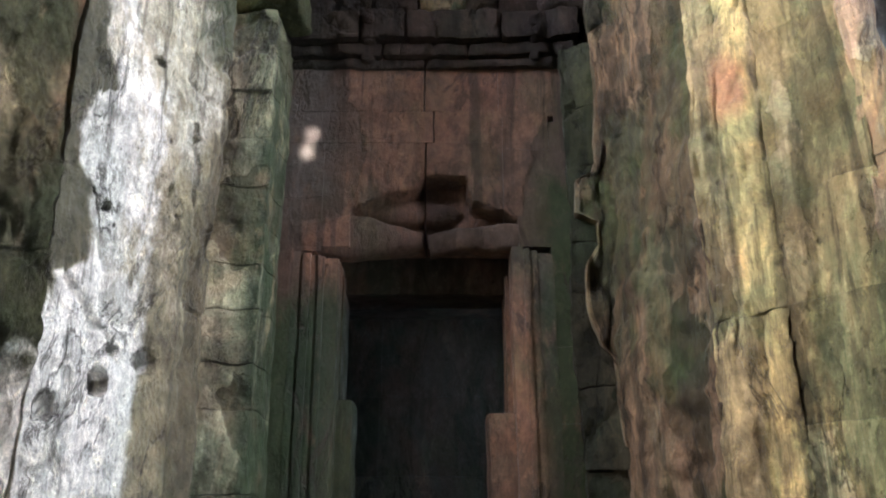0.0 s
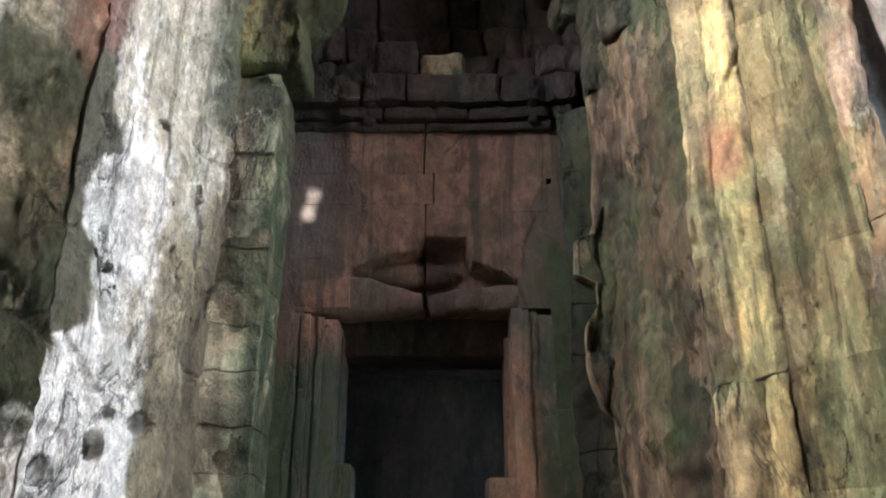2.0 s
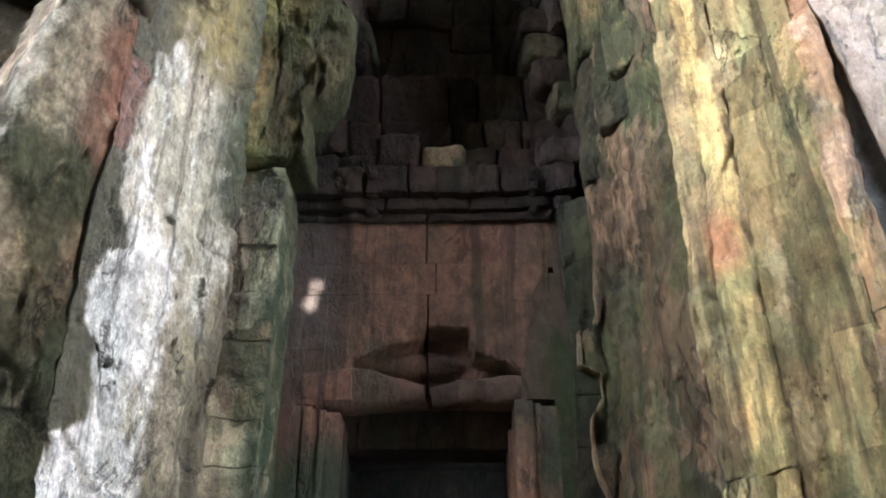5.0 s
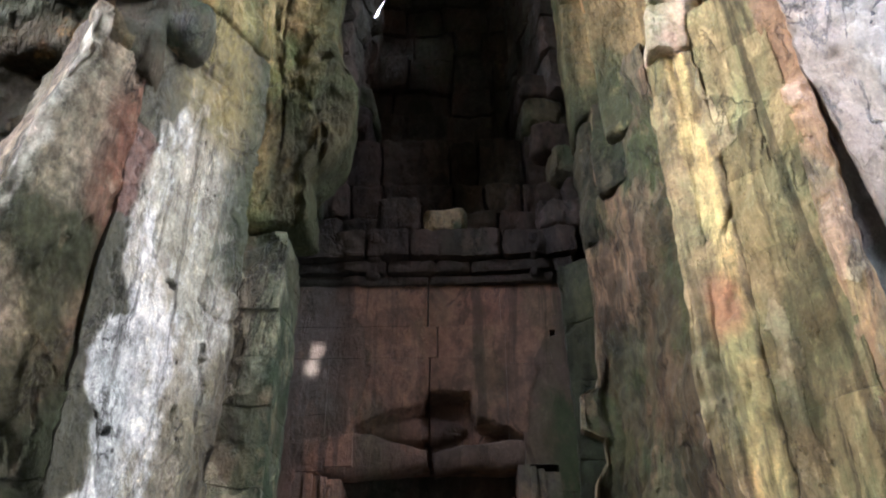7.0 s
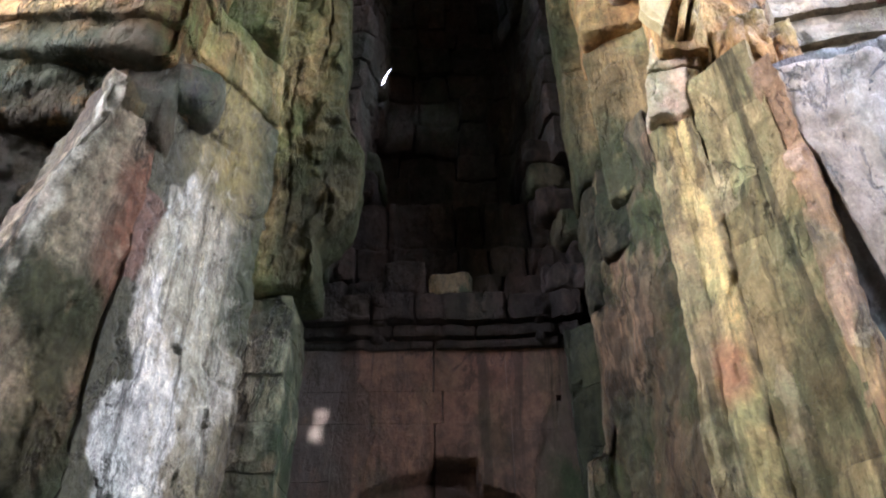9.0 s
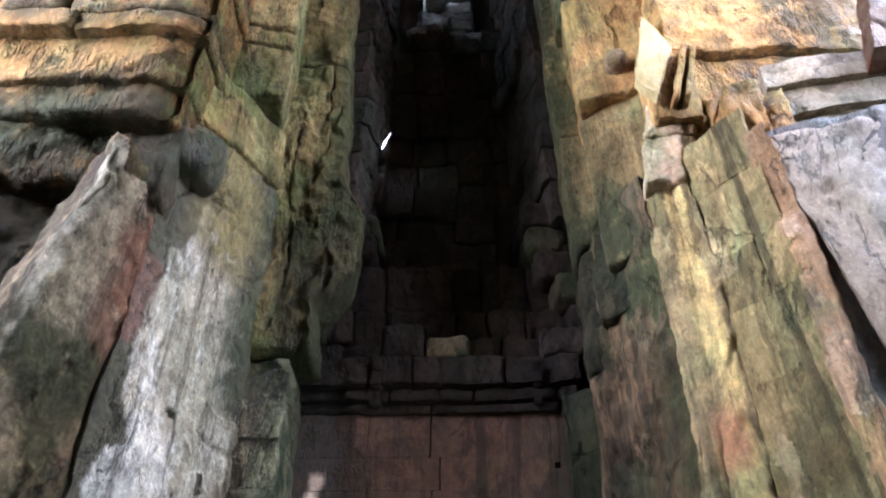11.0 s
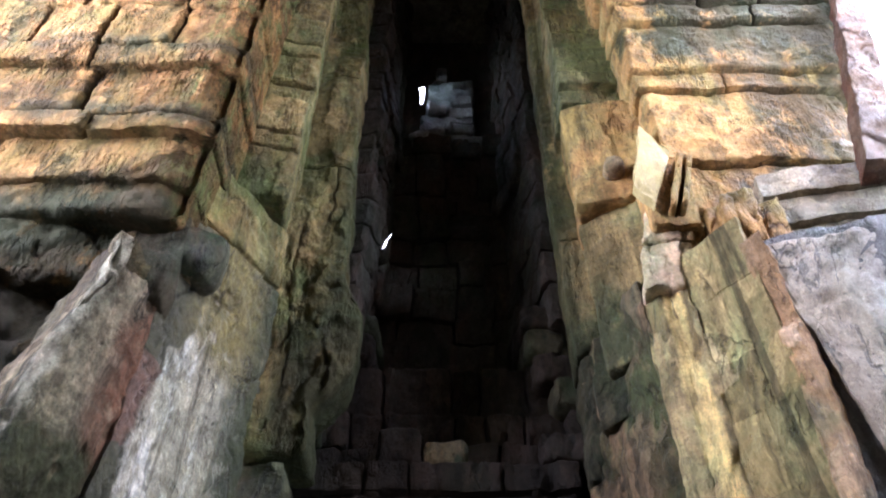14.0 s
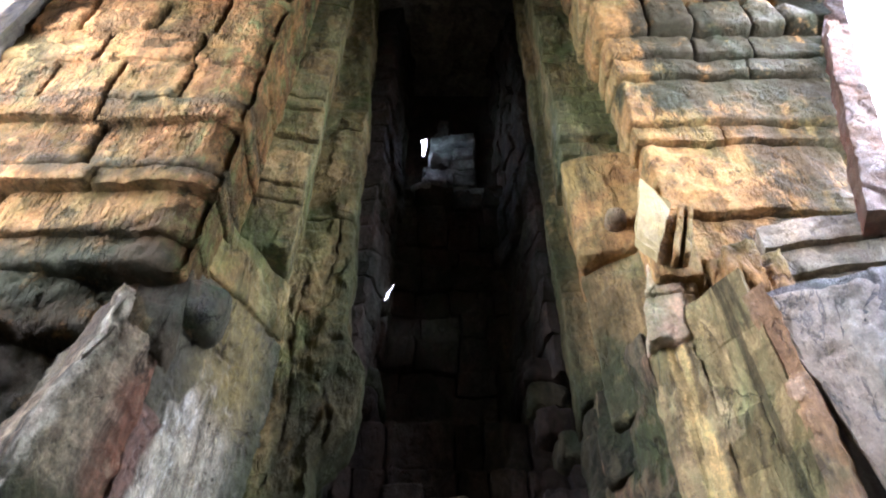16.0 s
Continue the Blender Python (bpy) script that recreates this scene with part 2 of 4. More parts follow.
m_back = rock("red_sandstone", toned=0.45, tinted=0.5, base=RED, other=RED2, dark=(0.035, 0.024, 0.019), ribs=0.12, streak=0.75, moss=0.1, vary=0.12, pits=0.15, relief=0.45, gloss=0.08, crust=(0.165, 0.09, 0.06), crust_cover=0.5, patches=[
    ((0.026, 0.032, 0.016), dict(x0=-0.99, x1=-0.44, z0=0.0, z1=2.5, wander=0.2, seed=3, thin=0.34)),
    ((0.03, 0.036, 0.016), dict(x0=0.46, x1=0.9, z0=0.3, z1=3.1, wander=0.3, seed=5, thin=0.38)),
    ((0.05, 0.04, 0.034), dict(x0=-0.9, x1=-0.55, z0=2.9, z1=3.9, wander=0.3, seed=15, thin=0.4)),
])
m_jamb_red = rock("worn_red_jamb", (0.125, 0.070, 0.045), RED2, (0.035, 0.026, 0.019), ribs=0.15, streak=0.6, moss=0.15, pits=0.2, relief=0.5, crust=(0.21, 0.125, 0.08), crust_cover=0.45, patches=[
    ((0.022, 0.030, 0.014), dict(x0=-0.9, x1=-0.36, z0=0.0, z1=2.5, wander=0.2, seed=3, thin=0.36)),
    ((0.03, 0.034, 0.016), dict(x0=0.44, x1=0.9, z0=0.0, z1=2.6, wander=0.2, seed=9, thin=0.42)),
])
m_strip = rock("mossy_grey_block", ribs=0.15, base=(0.160, 0.124, 0.072), other=(0.096, 0.080, 0.044), dark=(0.03, 0.026, 0.018), streak=0.3, moss=0.35, moss_color=(0.06, 0.08, 0.03), vary=0.35, crust=(0.38, 0.34, 0.23), crust_cover=0.8, patches=[
    ((0.03, 0.04, 0.018), dict(x0=-0.87, x1=-0.70, z0=0.0, z1=3.5, wander=0.10, seed=33, thin=0.44)),
])
m_strip_r = rock("mossy_brown_block", (0.12, 0.085, 0.05), (0.07, 0.068, 0.036), (0.02, 0.018, 0.014), streak=0.4, moss=0.8, moss_color=(0.035, 0.055, 0.022), vary=0.4, crust=(0.40, 0.27, 0.14), crust_cover=0.6, crust_edge=0.8)
# red stone with the light's falloff at cornice and shaft foot in its colour
m_shaded_red = rock("shaded_red_stone", tinted=0.5, base=(0.029, 0.021, 0.017), other=(0.021, 0.017, 0.014), dark=(0.012, 0.010, 0.009), ribs=0.15, streak=0.5, moss=0.15, moss_color=(0.028, 0.032, 0.016), vary=0.35, pits=0.4, relief=0.8, gloss=0.06, rough=0.85, crust=(0.046, 0.032, 0.024), crust_cover=0.5, crust_edge=0.75)
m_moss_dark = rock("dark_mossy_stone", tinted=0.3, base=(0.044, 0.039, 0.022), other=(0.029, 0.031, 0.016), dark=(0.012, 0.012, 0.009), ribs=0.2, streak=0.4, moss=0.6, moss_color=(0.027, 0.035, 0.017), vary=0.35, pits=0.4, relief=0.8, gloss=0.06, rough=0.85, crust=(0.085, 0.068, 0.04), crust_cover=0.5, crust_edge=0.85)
m_sand_edge = rock("sandy_plaster_edge", (0.26, 0.185, 0.10), (0.16, 0.12, 0.065), (0.05, 0.04, 0.025), streak=0.3, moss=0.2, vary=0.1, pits=0.5, relief=0.8)
m_left = rock("limewashed_stone", tinted=0.2, toned=0.4, mottled=0.28, scabs=0.6, ribs=0.3, base=(0.154, 0.123, 0.066), other=(0.106, 0.086, 0.044), dark=(0.035, 0.028, 0.018), streak=0.6, moss=0.1, vary=0.06, pits=1.0, relief=1.2, rough=0.65, gloss=0.35, crust=(0.264, 0.224, 0.132), patches=[
    ((0.50, 0.46, 0.36), dict(x0=-1.40, x1=-1.04, z0=2.9, z1=4.3, wander=0.3, seed=41, soft=0.03, thin=0.45, under=1)),
    (WHITE, dict(left=WHITE_L, right=WHITE_R, wander=0.09, soft=0.012, seed=1, under=1)),
    ((0.43, 0.385, 0.28), dict(x0=-1.36, x1=-1.10, z0=3.2, z1=4.5, wander=0.35, seed=47, soft=0.04, thin=0.44, under=1)),
    ((0.36, 0.31, 0.21), dict(x0=-1.24, x1=-1.10, z0=2.2, z1=4.4, wander=0.2, seed=48, soft=0.03, thin=0.50, under=1)),
    # mossy olive left of the limewash; above 4.1 it paints the groove's shade
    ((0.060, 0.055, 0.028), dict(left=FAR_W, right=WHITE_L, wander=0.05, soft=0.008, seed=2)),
    ((0.135, 0.076, 0.05), dict(left=[(0, -1.6), (9, -1.6)], right=RED_TOP, wander=0.08, soft=0.015, seed=2, thin=0.36)),
    ((0.045, 0.05, 0.02), dict(x0=-1.10, x1=-0.9, z0=3.45, z1=5.2, wander=0.14, seed=43, thin=0.40)),
    ((0.17, 0.135, 0.045), dict(x0=-1.27, x1=-1.06, z0=4.2, z1=5.3, wander=0.16, seed=44, thin=0.40)),
])
m_left_a = rock("stained_grey_stone", ribs=0.25, gloss=0.06, rough=0.85, mottled=0.3, scabs=0.8, tinted=0.6, base=(0.23, 0.162, 0.096), other=(0.125, 0.088, 0.053), dark=(0.04, 0.036, 0.027), streak=0.7, moss=0.3, moss_color=(0.065, 0.06, 0.037), vary=0.06, relief=1.7, crust=(0.36, 0.285, 0.195), crust_edge=0.62, patches=[
    ((0.155, 0.080, 0.050), dict(left=RED_L, right=RED_R, wander=0.2, soft=0.04, seed=2, thin=0.42)),
    ((0.040, 0.042, 0.022), dict(left=RED_R, right=FAR_E, wander=0.07, soft=0.012, seed=12)),
    ((0.055, 0.052, 0.028), dict(x0=-1.9, x1=-1.42, z0=1.9, z1=3.45, wander=0.35, seed=4, thin=0.34)),
    ((0.46, 0.39, 0.30), dict(left=PIER_L, right=PIER_M, wander=0.2, soft=0.02, seed=17)),
    ((0.30, 0.24, 0.16), dict(x0=-1.72, x1=-1.57, z0=2.75, z1=3.12, wander=0.3, seed=6, soft=0.05, thin=0.40)),
    (WHITE, dict(x0=-1.62, x1=-1.34, z0=0.0, z1=1.95, wander=0.4, seed=1, soft=0.03)),
])
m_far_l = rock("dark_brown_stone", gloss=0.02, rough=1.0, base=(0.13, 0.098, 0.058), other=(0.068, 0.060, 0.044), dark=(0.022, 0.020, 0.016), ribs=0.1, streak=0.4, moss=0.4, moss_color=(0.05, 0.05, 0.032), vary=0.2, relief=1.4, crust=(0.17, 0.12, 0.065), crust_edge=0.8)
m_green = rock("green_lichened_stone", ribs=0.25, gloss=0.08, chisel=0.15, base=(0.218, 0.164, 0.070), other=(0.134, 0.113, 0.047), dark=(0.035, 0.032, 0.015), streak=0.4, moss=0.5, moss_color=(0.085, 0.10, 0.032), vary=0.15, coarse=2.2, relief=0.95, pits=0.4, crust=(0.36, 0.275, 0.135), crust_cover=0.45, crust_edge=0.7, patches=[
    # towards the shaft: mossy tone, with the falloff of light painted in
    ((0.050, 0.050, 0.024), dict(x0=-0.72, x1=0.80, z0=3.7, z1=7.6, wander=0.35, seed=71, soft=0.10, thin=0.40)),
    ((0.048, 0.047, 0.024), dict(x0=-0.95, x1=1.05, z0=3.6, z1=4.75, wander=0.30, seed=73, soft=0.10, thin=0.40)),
    # shadow of a broken-out notch, painted as a dark patch
    (DARK, dict(x0=-1.16, x1=-1.06, z0=4.68, z1=4.80, wander=0.12, seed=61, soft=0.012, slope=-0.6)),
])
m_r1 = rock("purple_brown_streaked_stone", (0.108, 0.076, 0.041), (0.070, 0.058, 0.030), (0.024, 0.020, 0.013), streak=0.6, moss=0.3, vary=0.06, relief=1.0, gloss=0.1, crust=(0.19, 0.132, 0.078), crust_edge=0.85)
m_r2 = rock("ochre_plastered_stone", (0.36, 0.262, 0.115), (0.220, 0.168, 0.070), (0.06, 0.05, 0.025), streak=0.55, moss=0.3, moss_color=(0.10, 0.085, 0.03), vary=0.06, relief=1.1, crust=(0.550, 0.440, 0.220), patches=[
    ((0.70, 0.55, 0.23), dict(left=YELLOW_L, right=YELLOW_R, wander=0.08, soft=0.01, seed=12, under=1)),
    ((0.40, 0.225, 0.11), dict(x0=1.05, x1=1.16, z0=2.95, z1=3.17, wander=0.16, seed=13, soft=0.03, thin=0.38)),
])
m_r3 = rock("grey_ochre_stone", ribs=0.22, gloss=0.1, base=(0.40, 0.325, 0.155), other=(0.26, 0.215, 0.100), dark=(0.055, 0.046, 0.024), streak=0.7, moss=0.45, moss_color=(0.15, 0.115, 0.045), vary=0.6, relief=1.0, coarse=3.5, crust=(0.63, 0.50, 0.29), crust_cover=0.5, crust_edge=0.75)
m_r4 = rock("orange_brown_stone", (0.45, 0.29, 0.14), (0.33, 0.21, 0.105), (0.09, 0.06, 0.035), ribs=0.25, streak=0.45, moss=0.1, vary=0.1, crust=(0.58, 0.43, 0.27), crust_edge=0.7)
m_r5 = rock("pale_grey_stone", tinted=0.3, toned=0.5, base=(0.66, 0.62, 0.56), other=(0.42, 0.385, 0.34), dark=(0.09, 0.09, 0.085), streak=0.35, moss=0.1, vary=0.12, crust=(0.74, 0.73, 0.70), patches=[
    ((0.36, 0.29, 0.21), dict(x0=1.2, x1=1.85, z0=3.0, z1=5.0, wander=0.5, seed=81, soft=0.14, thin=0.30)),
    ((0.36, 0.31, 0.25), dict(x0=1.2, x1=3.0, z0=4.2, z1=5.0, wander=0.3, seed=82, soft=0.08, thin=0.46)),
])
m_up_l = rock("golden_sandstone", (0.160, 0.090, 0.036), (0.080, 0.052, 0.024), (0.022, 0.017, 0.010), ribs=0.12, gloss=0.02, rough=0.95, chisel=0.55, streak=0.45, moss=0.4, moss_color=(0.085, 0.065, 0.02), vary=0.25, pits=0.7, coarse=2.4, relief=0.95, crust=(0.26, 0.152, 0.064), crust_cover=0.55, crust_edge=0.75, patches=[
    ((0.075, 0.075, 0.03), dict(x0=-1.5, x1=-0.9, z0=4.4, z1=9.0, wander=0.4, seed=52, thin=0.54)),
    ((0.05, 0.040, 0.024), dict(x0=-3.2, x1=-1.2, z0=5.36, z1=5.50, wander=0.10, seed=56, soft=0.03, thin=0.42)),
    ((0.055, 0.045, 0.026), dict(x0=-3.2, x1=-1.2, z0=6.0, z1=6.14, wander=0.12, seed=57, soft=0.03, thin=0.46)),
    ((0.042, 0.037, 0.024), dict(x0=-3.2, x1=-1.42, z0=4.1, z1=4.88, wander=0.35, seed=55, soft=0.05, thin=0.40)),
])
m_up_r = rock("golden_plastered_sandstone", toned=0.45, base=(0.36, 0.215, 0.080), other=(0.25, 0.155, 0.062), dark=(0.035, 0.028, 0.016), ribs=0.1, gloss=0.06, chisel=0.25, streak=0.35, moss=0.25, moss_color=(0.11, 0.10, 0.04), vary=0.18, pits=0.5, coarse=2.4, relief=0.75, crust=(0.46, 0.29, 0.12), crust_cover=0.5, crust_edge=0.7, patches=[
    ((0.036, 0.034, 0.020), dict(x0=1.38, x1=2.9, z0=6.45, z1=7.9, wander=0.7, seed=22, thin=0.36)),
    ((0.045, 0.040, 0.022), dict(x0=1.15, x1=2.2, z0=6.55, z1=6.9, wander=0.4, seed=25, thin=0.46)),
    ((0.085, 0.065, 0.035), dict(x0=1.85, x1=2.9, z0=5.2, z1=6.6, wander=0.5, seed=23, thin=0.44)),
    ((0.055, 0.050, 0.038), dict(x0=1.65, x1=3.2, z0=5.0, z1=5.35, wander=0.25, seed=24, thin=0.42)),
])
m_cap = rock("pale_pink_carved_stone", (0.56, 0.38, 0.235), (0.42, 0.31, 0.16), (0.10, 0.072, 0.035), ribs=0.1, streak=0.2, moss=0.35, moss_color=(0.20, 0.19, 0.07), vary=0.1, pits=0.5, crust=(0.75, 0.57, 0.41), crust_cover=0.7)
m_band = rock("grey_brown_moulded_stone", tinted=0.5, base=(0.33, 0.265, 0.175), other=(0.22, 0.18, 0.125), dark=(0.06, 0.052, 0.042), ribs=0.05, streak=0.2, moss=0.3, moss_color=(0.10, 0.095, 0.08), vary=0.2, pits=0.4, relief=0.7, crust=(0.42, 0.35, 0.26), crust_cover=0.5)
m_brick_red = rock("red_laterite", (0.15, 0.062, 0.035), (0.115, 0.050, 0.031), (0.07, 0.034, 0.022), streak=0.3, moss=0.0, vary=0.15, pits=0.8, crust=(0.18, 0.095, 0.06))
# base colours lowered to carry the deep shade of shaft and passage
m_slot = rock("shaded_recess_stone", gloss=0.05, rough=0.9, base=(0.062, 0.044, 0.036), other=(0.044, 0.037, 0.032), dark=(0.024, 0.021, 0.018), ribs=0.15, streak=0.4, moss=0.25, moss_color=(0.03, 0.04, 0.02), vary=0.4)
m_stack = rock("grey_rubble_block", (0.26, 0.26, 0.26), (0.17, 0.17, 0.17), (0.05, 0.05, 0.05), streak=0.2, moss=0.0, vary=0.3)
m_pale = rock("pale_yellow_plaster", tinted=0.0, toned=0.3, base=(0.44, 0.34, 0.14), other=(0.36, 0.27, 0.105), dark=(0.2, 0.16, 0.08), streak=0.1, moss=0.0, vary=0.05, pits=0.2, relief=0.4)
m_shell = rock("plain_grey_masonry", tinted=0.2, base=(0.20, 0.17, 0.12), other=(0.14, 0.12, 0.09), dark=DARK, streak=0.3, moss=0.2)
m_floor = rock("worn_floor_slab", tinted=0.2, base=(0.24, 0.21, 0.17), other=(0.18, 0.16, 0.13), dark=DARK, streak=0.0, moss=0.1)


def glow(name, color, strength):
    n = Nodes(name)
    n.put(n.bsdf.inputs["Base Color"], (0.0, 0.0, 0.0))
    n.put(n.bsdf.inputs["Emission Color"], color)
    n.bsdf.inputs["Emission Strength"].default_value = strength
    return n.mat


m_sky = glow("open_sky", (0.92, 0.97, 1.0), 1.2)


# ---- building ----
def thing(name, at, label, category, kind="", group=""):
    ob = new(name)
    ob.empty_display_size = 0.1
    ob.location = at
    return tagged(ob, label, category, group, kind)


def mesh_part(name, verts, faces, material, parent, label="", smooth=True):
    me = bpy.data.meshes.new(name)
    me.from_pydata([tuple(v) for v in verts], [], faces)
    me.materials.append(material)
    if smooth:
        me.polygons.foreach_set("use_smooth", [True] * len(me.polygons))
        me.set_sharp_from_angle(angle=radians(50))
    ob = new(name, me)
    if parent is not None:
        ob.parent = parent
    return tagged(ob, label)


def smooth(v, lo, hi):
    v = min(1.0, max(0.0, (v - lo) / (hi - lo)))
    return v * v * (3 - 2 * v)


def wear(p, amp):
    """How weather has moved a point of stone: slow swells, knocks and grain."""
    q = Vector((p.x, p.y, p.z * 0.55))
    a = noise.noise_vector(q * 2.3) * 0.5 + noise.noise_vector(q * 6.1) * 0.3 + noise.noise_vector(p * 15.0) * 0.2
    return a * amp


def flake_of(p, tall):
    """0 on bare stone, 1 where the old surface still stands; long upright islands where tall is small."""
    q = Vector((p.x * 2.6, p.y * 2.6, p.z * 2.6 * tall))
    return smooth(noise.fractal(q, 0.9, 2.1, 5) + 0.1, -0.05, 0.12)


def groove_of(p, tall):
    q = Vector((p.x * 3.1, p.y * 3.1, p.z * 3.1 * tall)) + Vector((5.2, 1.7, 3.3))
    g = abs(noise.noise(q + noise.noise_vector(p * 5) * 0.25))
    return 1 - smooth(g, 0.0, 0.06)


def stone(parent, material, o, a, n, w, d, h, r=0.025, step=0.035, amp=0.035, name="stone_block", label="", lean=0.0, relief=None, flake=0.014, groove=0.02, tall=0.35, carve=None, ragged=None, bend=None):
    """A worn block: o its lower front corner, a along the face, n out of the face; w, d, h its width, depth and height."""
    a, n = Vector((*a, 0)).normalized(), Vector((*n, 0)).normalized()
    cu = [max(2, round(s / k)) for s, k in ((w, step), (d, step * 2.5), (h, step))]
    base = parent.matrix_basis.translation if parent is not None else Vector()
    index, verts, faces, flakes = {}, [], [], []
    half = Vector((w / 2, d / 2, h / 2))
    r = min(r, 0.45 * min(w, d, h))

    def point(i, j, k):
        key = (i, j, k)
        if key not in index:
            p = Vector((i / cu[0] * w, j / cu[1] * d, k / cu[2] * h)) - half
            c = Vector([max(-(half[q] - r), min(half[q] - r, p[q])) for q in range(3)])
            e = p - c
            if e.length > r:
                p = c + e.normalized() * r
            p += half
            q = Vector((o[0], o[1], o[2])) + a * p.x - n * p.y + Vector((lean * p.z, 0, p.z))
            if bend:
                q += a * bend(q.z)
            if ragged:
                q += a * (ragged(q.z) * max(0.0, 1 - p.x / w))
            if relief and j == 0:
                q += n * relief(p.x / w, p.z / h)
            if carve and j == 0:
                q -= n * carve(q)
            f = flake_of(q, tall)
            q += wear(q, amp) + n * (flake * (f - 0.5) - groove * groove_of(q, tall * 0.6))
            flakes.append(f)
            index[key] = len(verts)
            verts.append(q - base)
        return index[key]

    def sheet(fix, at, flip):
        u, v = [q for q in range(3) if q != fix]
        for i in range(cu[u]):
            for j in range(cu[v]):
                quad = []
                for di, dj in ((0, 0), (1, 0), (1, 1), (0, 1)):
                    k = [0, 0, 0]
                    k[fix], k[u], k[v] = at, i + di, j + dj
                    quad.append(point(*k))
                faces.append(quad[::-1] if flip else quad)

    sheet(1, 0, False)
    sheet(0, 0, True)
    sheet(0, cu[0], False)
    sheet(2, 0, True)
    sheet(2, cu[2], False)
    sheet(1, cu[1], True)
    # faces turn outward whichever way the face is laid
    if a.cross(Vector((0, 0, 1))).dot(n) < 0:
        faces = [f[::-1] for f in faces]
    ob = mesh_part(name, verts, faces, material, parent, label)
    ob.data.attributes.new("flake", "FLOAT", "POINT").data.foreach_set("value", flakes)
    return ob


def courses(parent, material, p0, p1, levels, depth=0.4, width=0.4, r=0.022, step=0.035, amp=0.035, jut=0.02, gap=0.006, seed=0,
            forward=0.0, inward=0.0, lean=0.0, facing=None, **more):
    """Courses of blocks from plan point p0 to p1, between the given levels; each course may step forward and sideways."""
    rng = random.Random(seed)
    p0, p1 = Vector(p0), Vector(p1)
    a = (p1 - p0).normalized()
    n = Vector((a.y, -a.x))
    mid = (p0 + p1) / 2
    if n.dot((facing or Vector((0, 0))) - mid) < 0:
        n = -n
    for c, (z0, z1) in enumerate(zip(levels, levels[1:])):
        q0 = p0 + n * forward * c
        q1 = p1 + n * forward * c + a * inward * c
        total = (q1 - q0).length
        count = max(1, round(total / width))
        cuts = [0.0] + [(i + rng.uniform(-0.22, 0.22)) / count for i in range(1, count)] + [1.0]
        for s0, s1 in zip(cuts, cuts[1:]):
            out = rng.uniform(-jut, jut)
            o = q0 + a * (total * s0 + gap / 2) + n * out
            stone(parent, material, (o.x + lean * (z0 - levels[0]), o.y, z0 + gap / 2), a, n, total * (s1 - s0) - gap, depth, z1 - z0 - gap,
                  r, step, amp, lean=lean, **more)
    return parent


def steps(z0, z1, h, seed=0, jitter=0.15):
    rng = random.Random(seed)
    k = max(1, round((z1 - z0) / h))
    return [z0] + [z0 + (z1 - z0) * (i + rng.uniform(-jitter, jitter)) / k for i in range(1, k)] + [z1]


def slab(name, lo, hi, material, label, category="wall", kind="structure", parent=None):
    x0, y0, z0 = lo
    x1, y1, z1 = hi
    base = Vector(((x0 + x1) / 2, (y0 + y1) / 2, z0))
    v = [Vector((x, y, z)) - base for z in (z0, z1) for y in (y0, y1) for x in (x0, x1)]
    f = [(0, 2, 3, 1), (4, 5, 7, 6), (0, 1, 5, 4), (2, 6, 7, 3), (0, 4, 6, 2), (1, 3, 7, 5)]
    ob = mesh_part(name, v, f, material, parent, label, smooth=False)
    ob.location = base
    if parent is None:
        tagged(ob, label, category, "", kind)
    return ob


# ---- the closing shell: floor, outer walls, roof; unseen, added against stray light ----
slab("floor", (-3.4, -2.8, -0.3), (3.4, 8.0, 0.0), m_floor, "worn grey stone floor of the sanctuary", "floor")
slab("wall_west_low", (-3.3, -2.5, 0), (-3.0, 8.0, 4.7), m_shell, "plain grey outer masonry wall, fallen above")
slab("wall_west_front", (-3.3, 2.2, 4.7), (-3.0, 8.0, 11.2), m_shell, "plain grey outer masonry wall")
slab("wall_west_rear", (-3.3, -2.5, 4.7), (-3.0, 0.9, 11.2), m_shell, "plain grey outer masonry wall")
slab("wall_west_top", (-3.3, 0.9, 8.1), (-3.0, 2.2, 11.2), m_shell, "plain grey outer masonry wall")
slab("wall_east_low", (3.0, 1.65, 0), (3.3, 8.0, 4.7), m_shell, "plain grey outer masonry wall, fallen above")
slab("wall_east_door_side", (3.0, -2.5, 0), (3.3, 0.85, 4.7), m_shell, "plain grey outer masonry wall beside a doorway")
slab("wall_east_over_door", (3.0, 0.85, 2.6), (3.3, 1.65, 4.7), m_shell, "plain grey outer masonry wall over a doorway")
slab("wall_east_front", (3.0, 3.4, 4.7), (3.3, 8.0, 11.2), m_shell, "plain grey outer masonry wall")
slab("wall_east_rear", (3.0, -2.5, 4.7), (3.3, 0.6, 11.2), m_shell, "plain grey outer masonry wall")
slab("wall_east_top", (3.0, 0.6, 8.8), (3.3, 3.4, 11.2), m_shell, "plain grey outer masonry wall")
slab("wall_far", (-3.0, 7.7, 0), (3.0, 8.0, 11.2), m_shell, "plain grey end wall of the dark chamber")
# unseen rear wall, its small gap placed and shaped to throw the sun fleck
FLECK = Vector((-0.685, 3.79, 3.31))
HOLE = FLECK - SUN_WAY * (FLECK.y + 2.2)
hx, hz = HOLE.x, HOLE.z
slab("wall_rear_low", (-3.0, -2.32, 0), (3.0, -2.2, hz - 0.105), m_shell, "plain grey rear wall, unseen, framing the sun gap")
slab("wall_rear_high", (-3.0, -2.32, hz + 0.105), (3.0, -2.2, 11.2), m_shell, "plain grey rear wall, unseen, framing the sun gap")
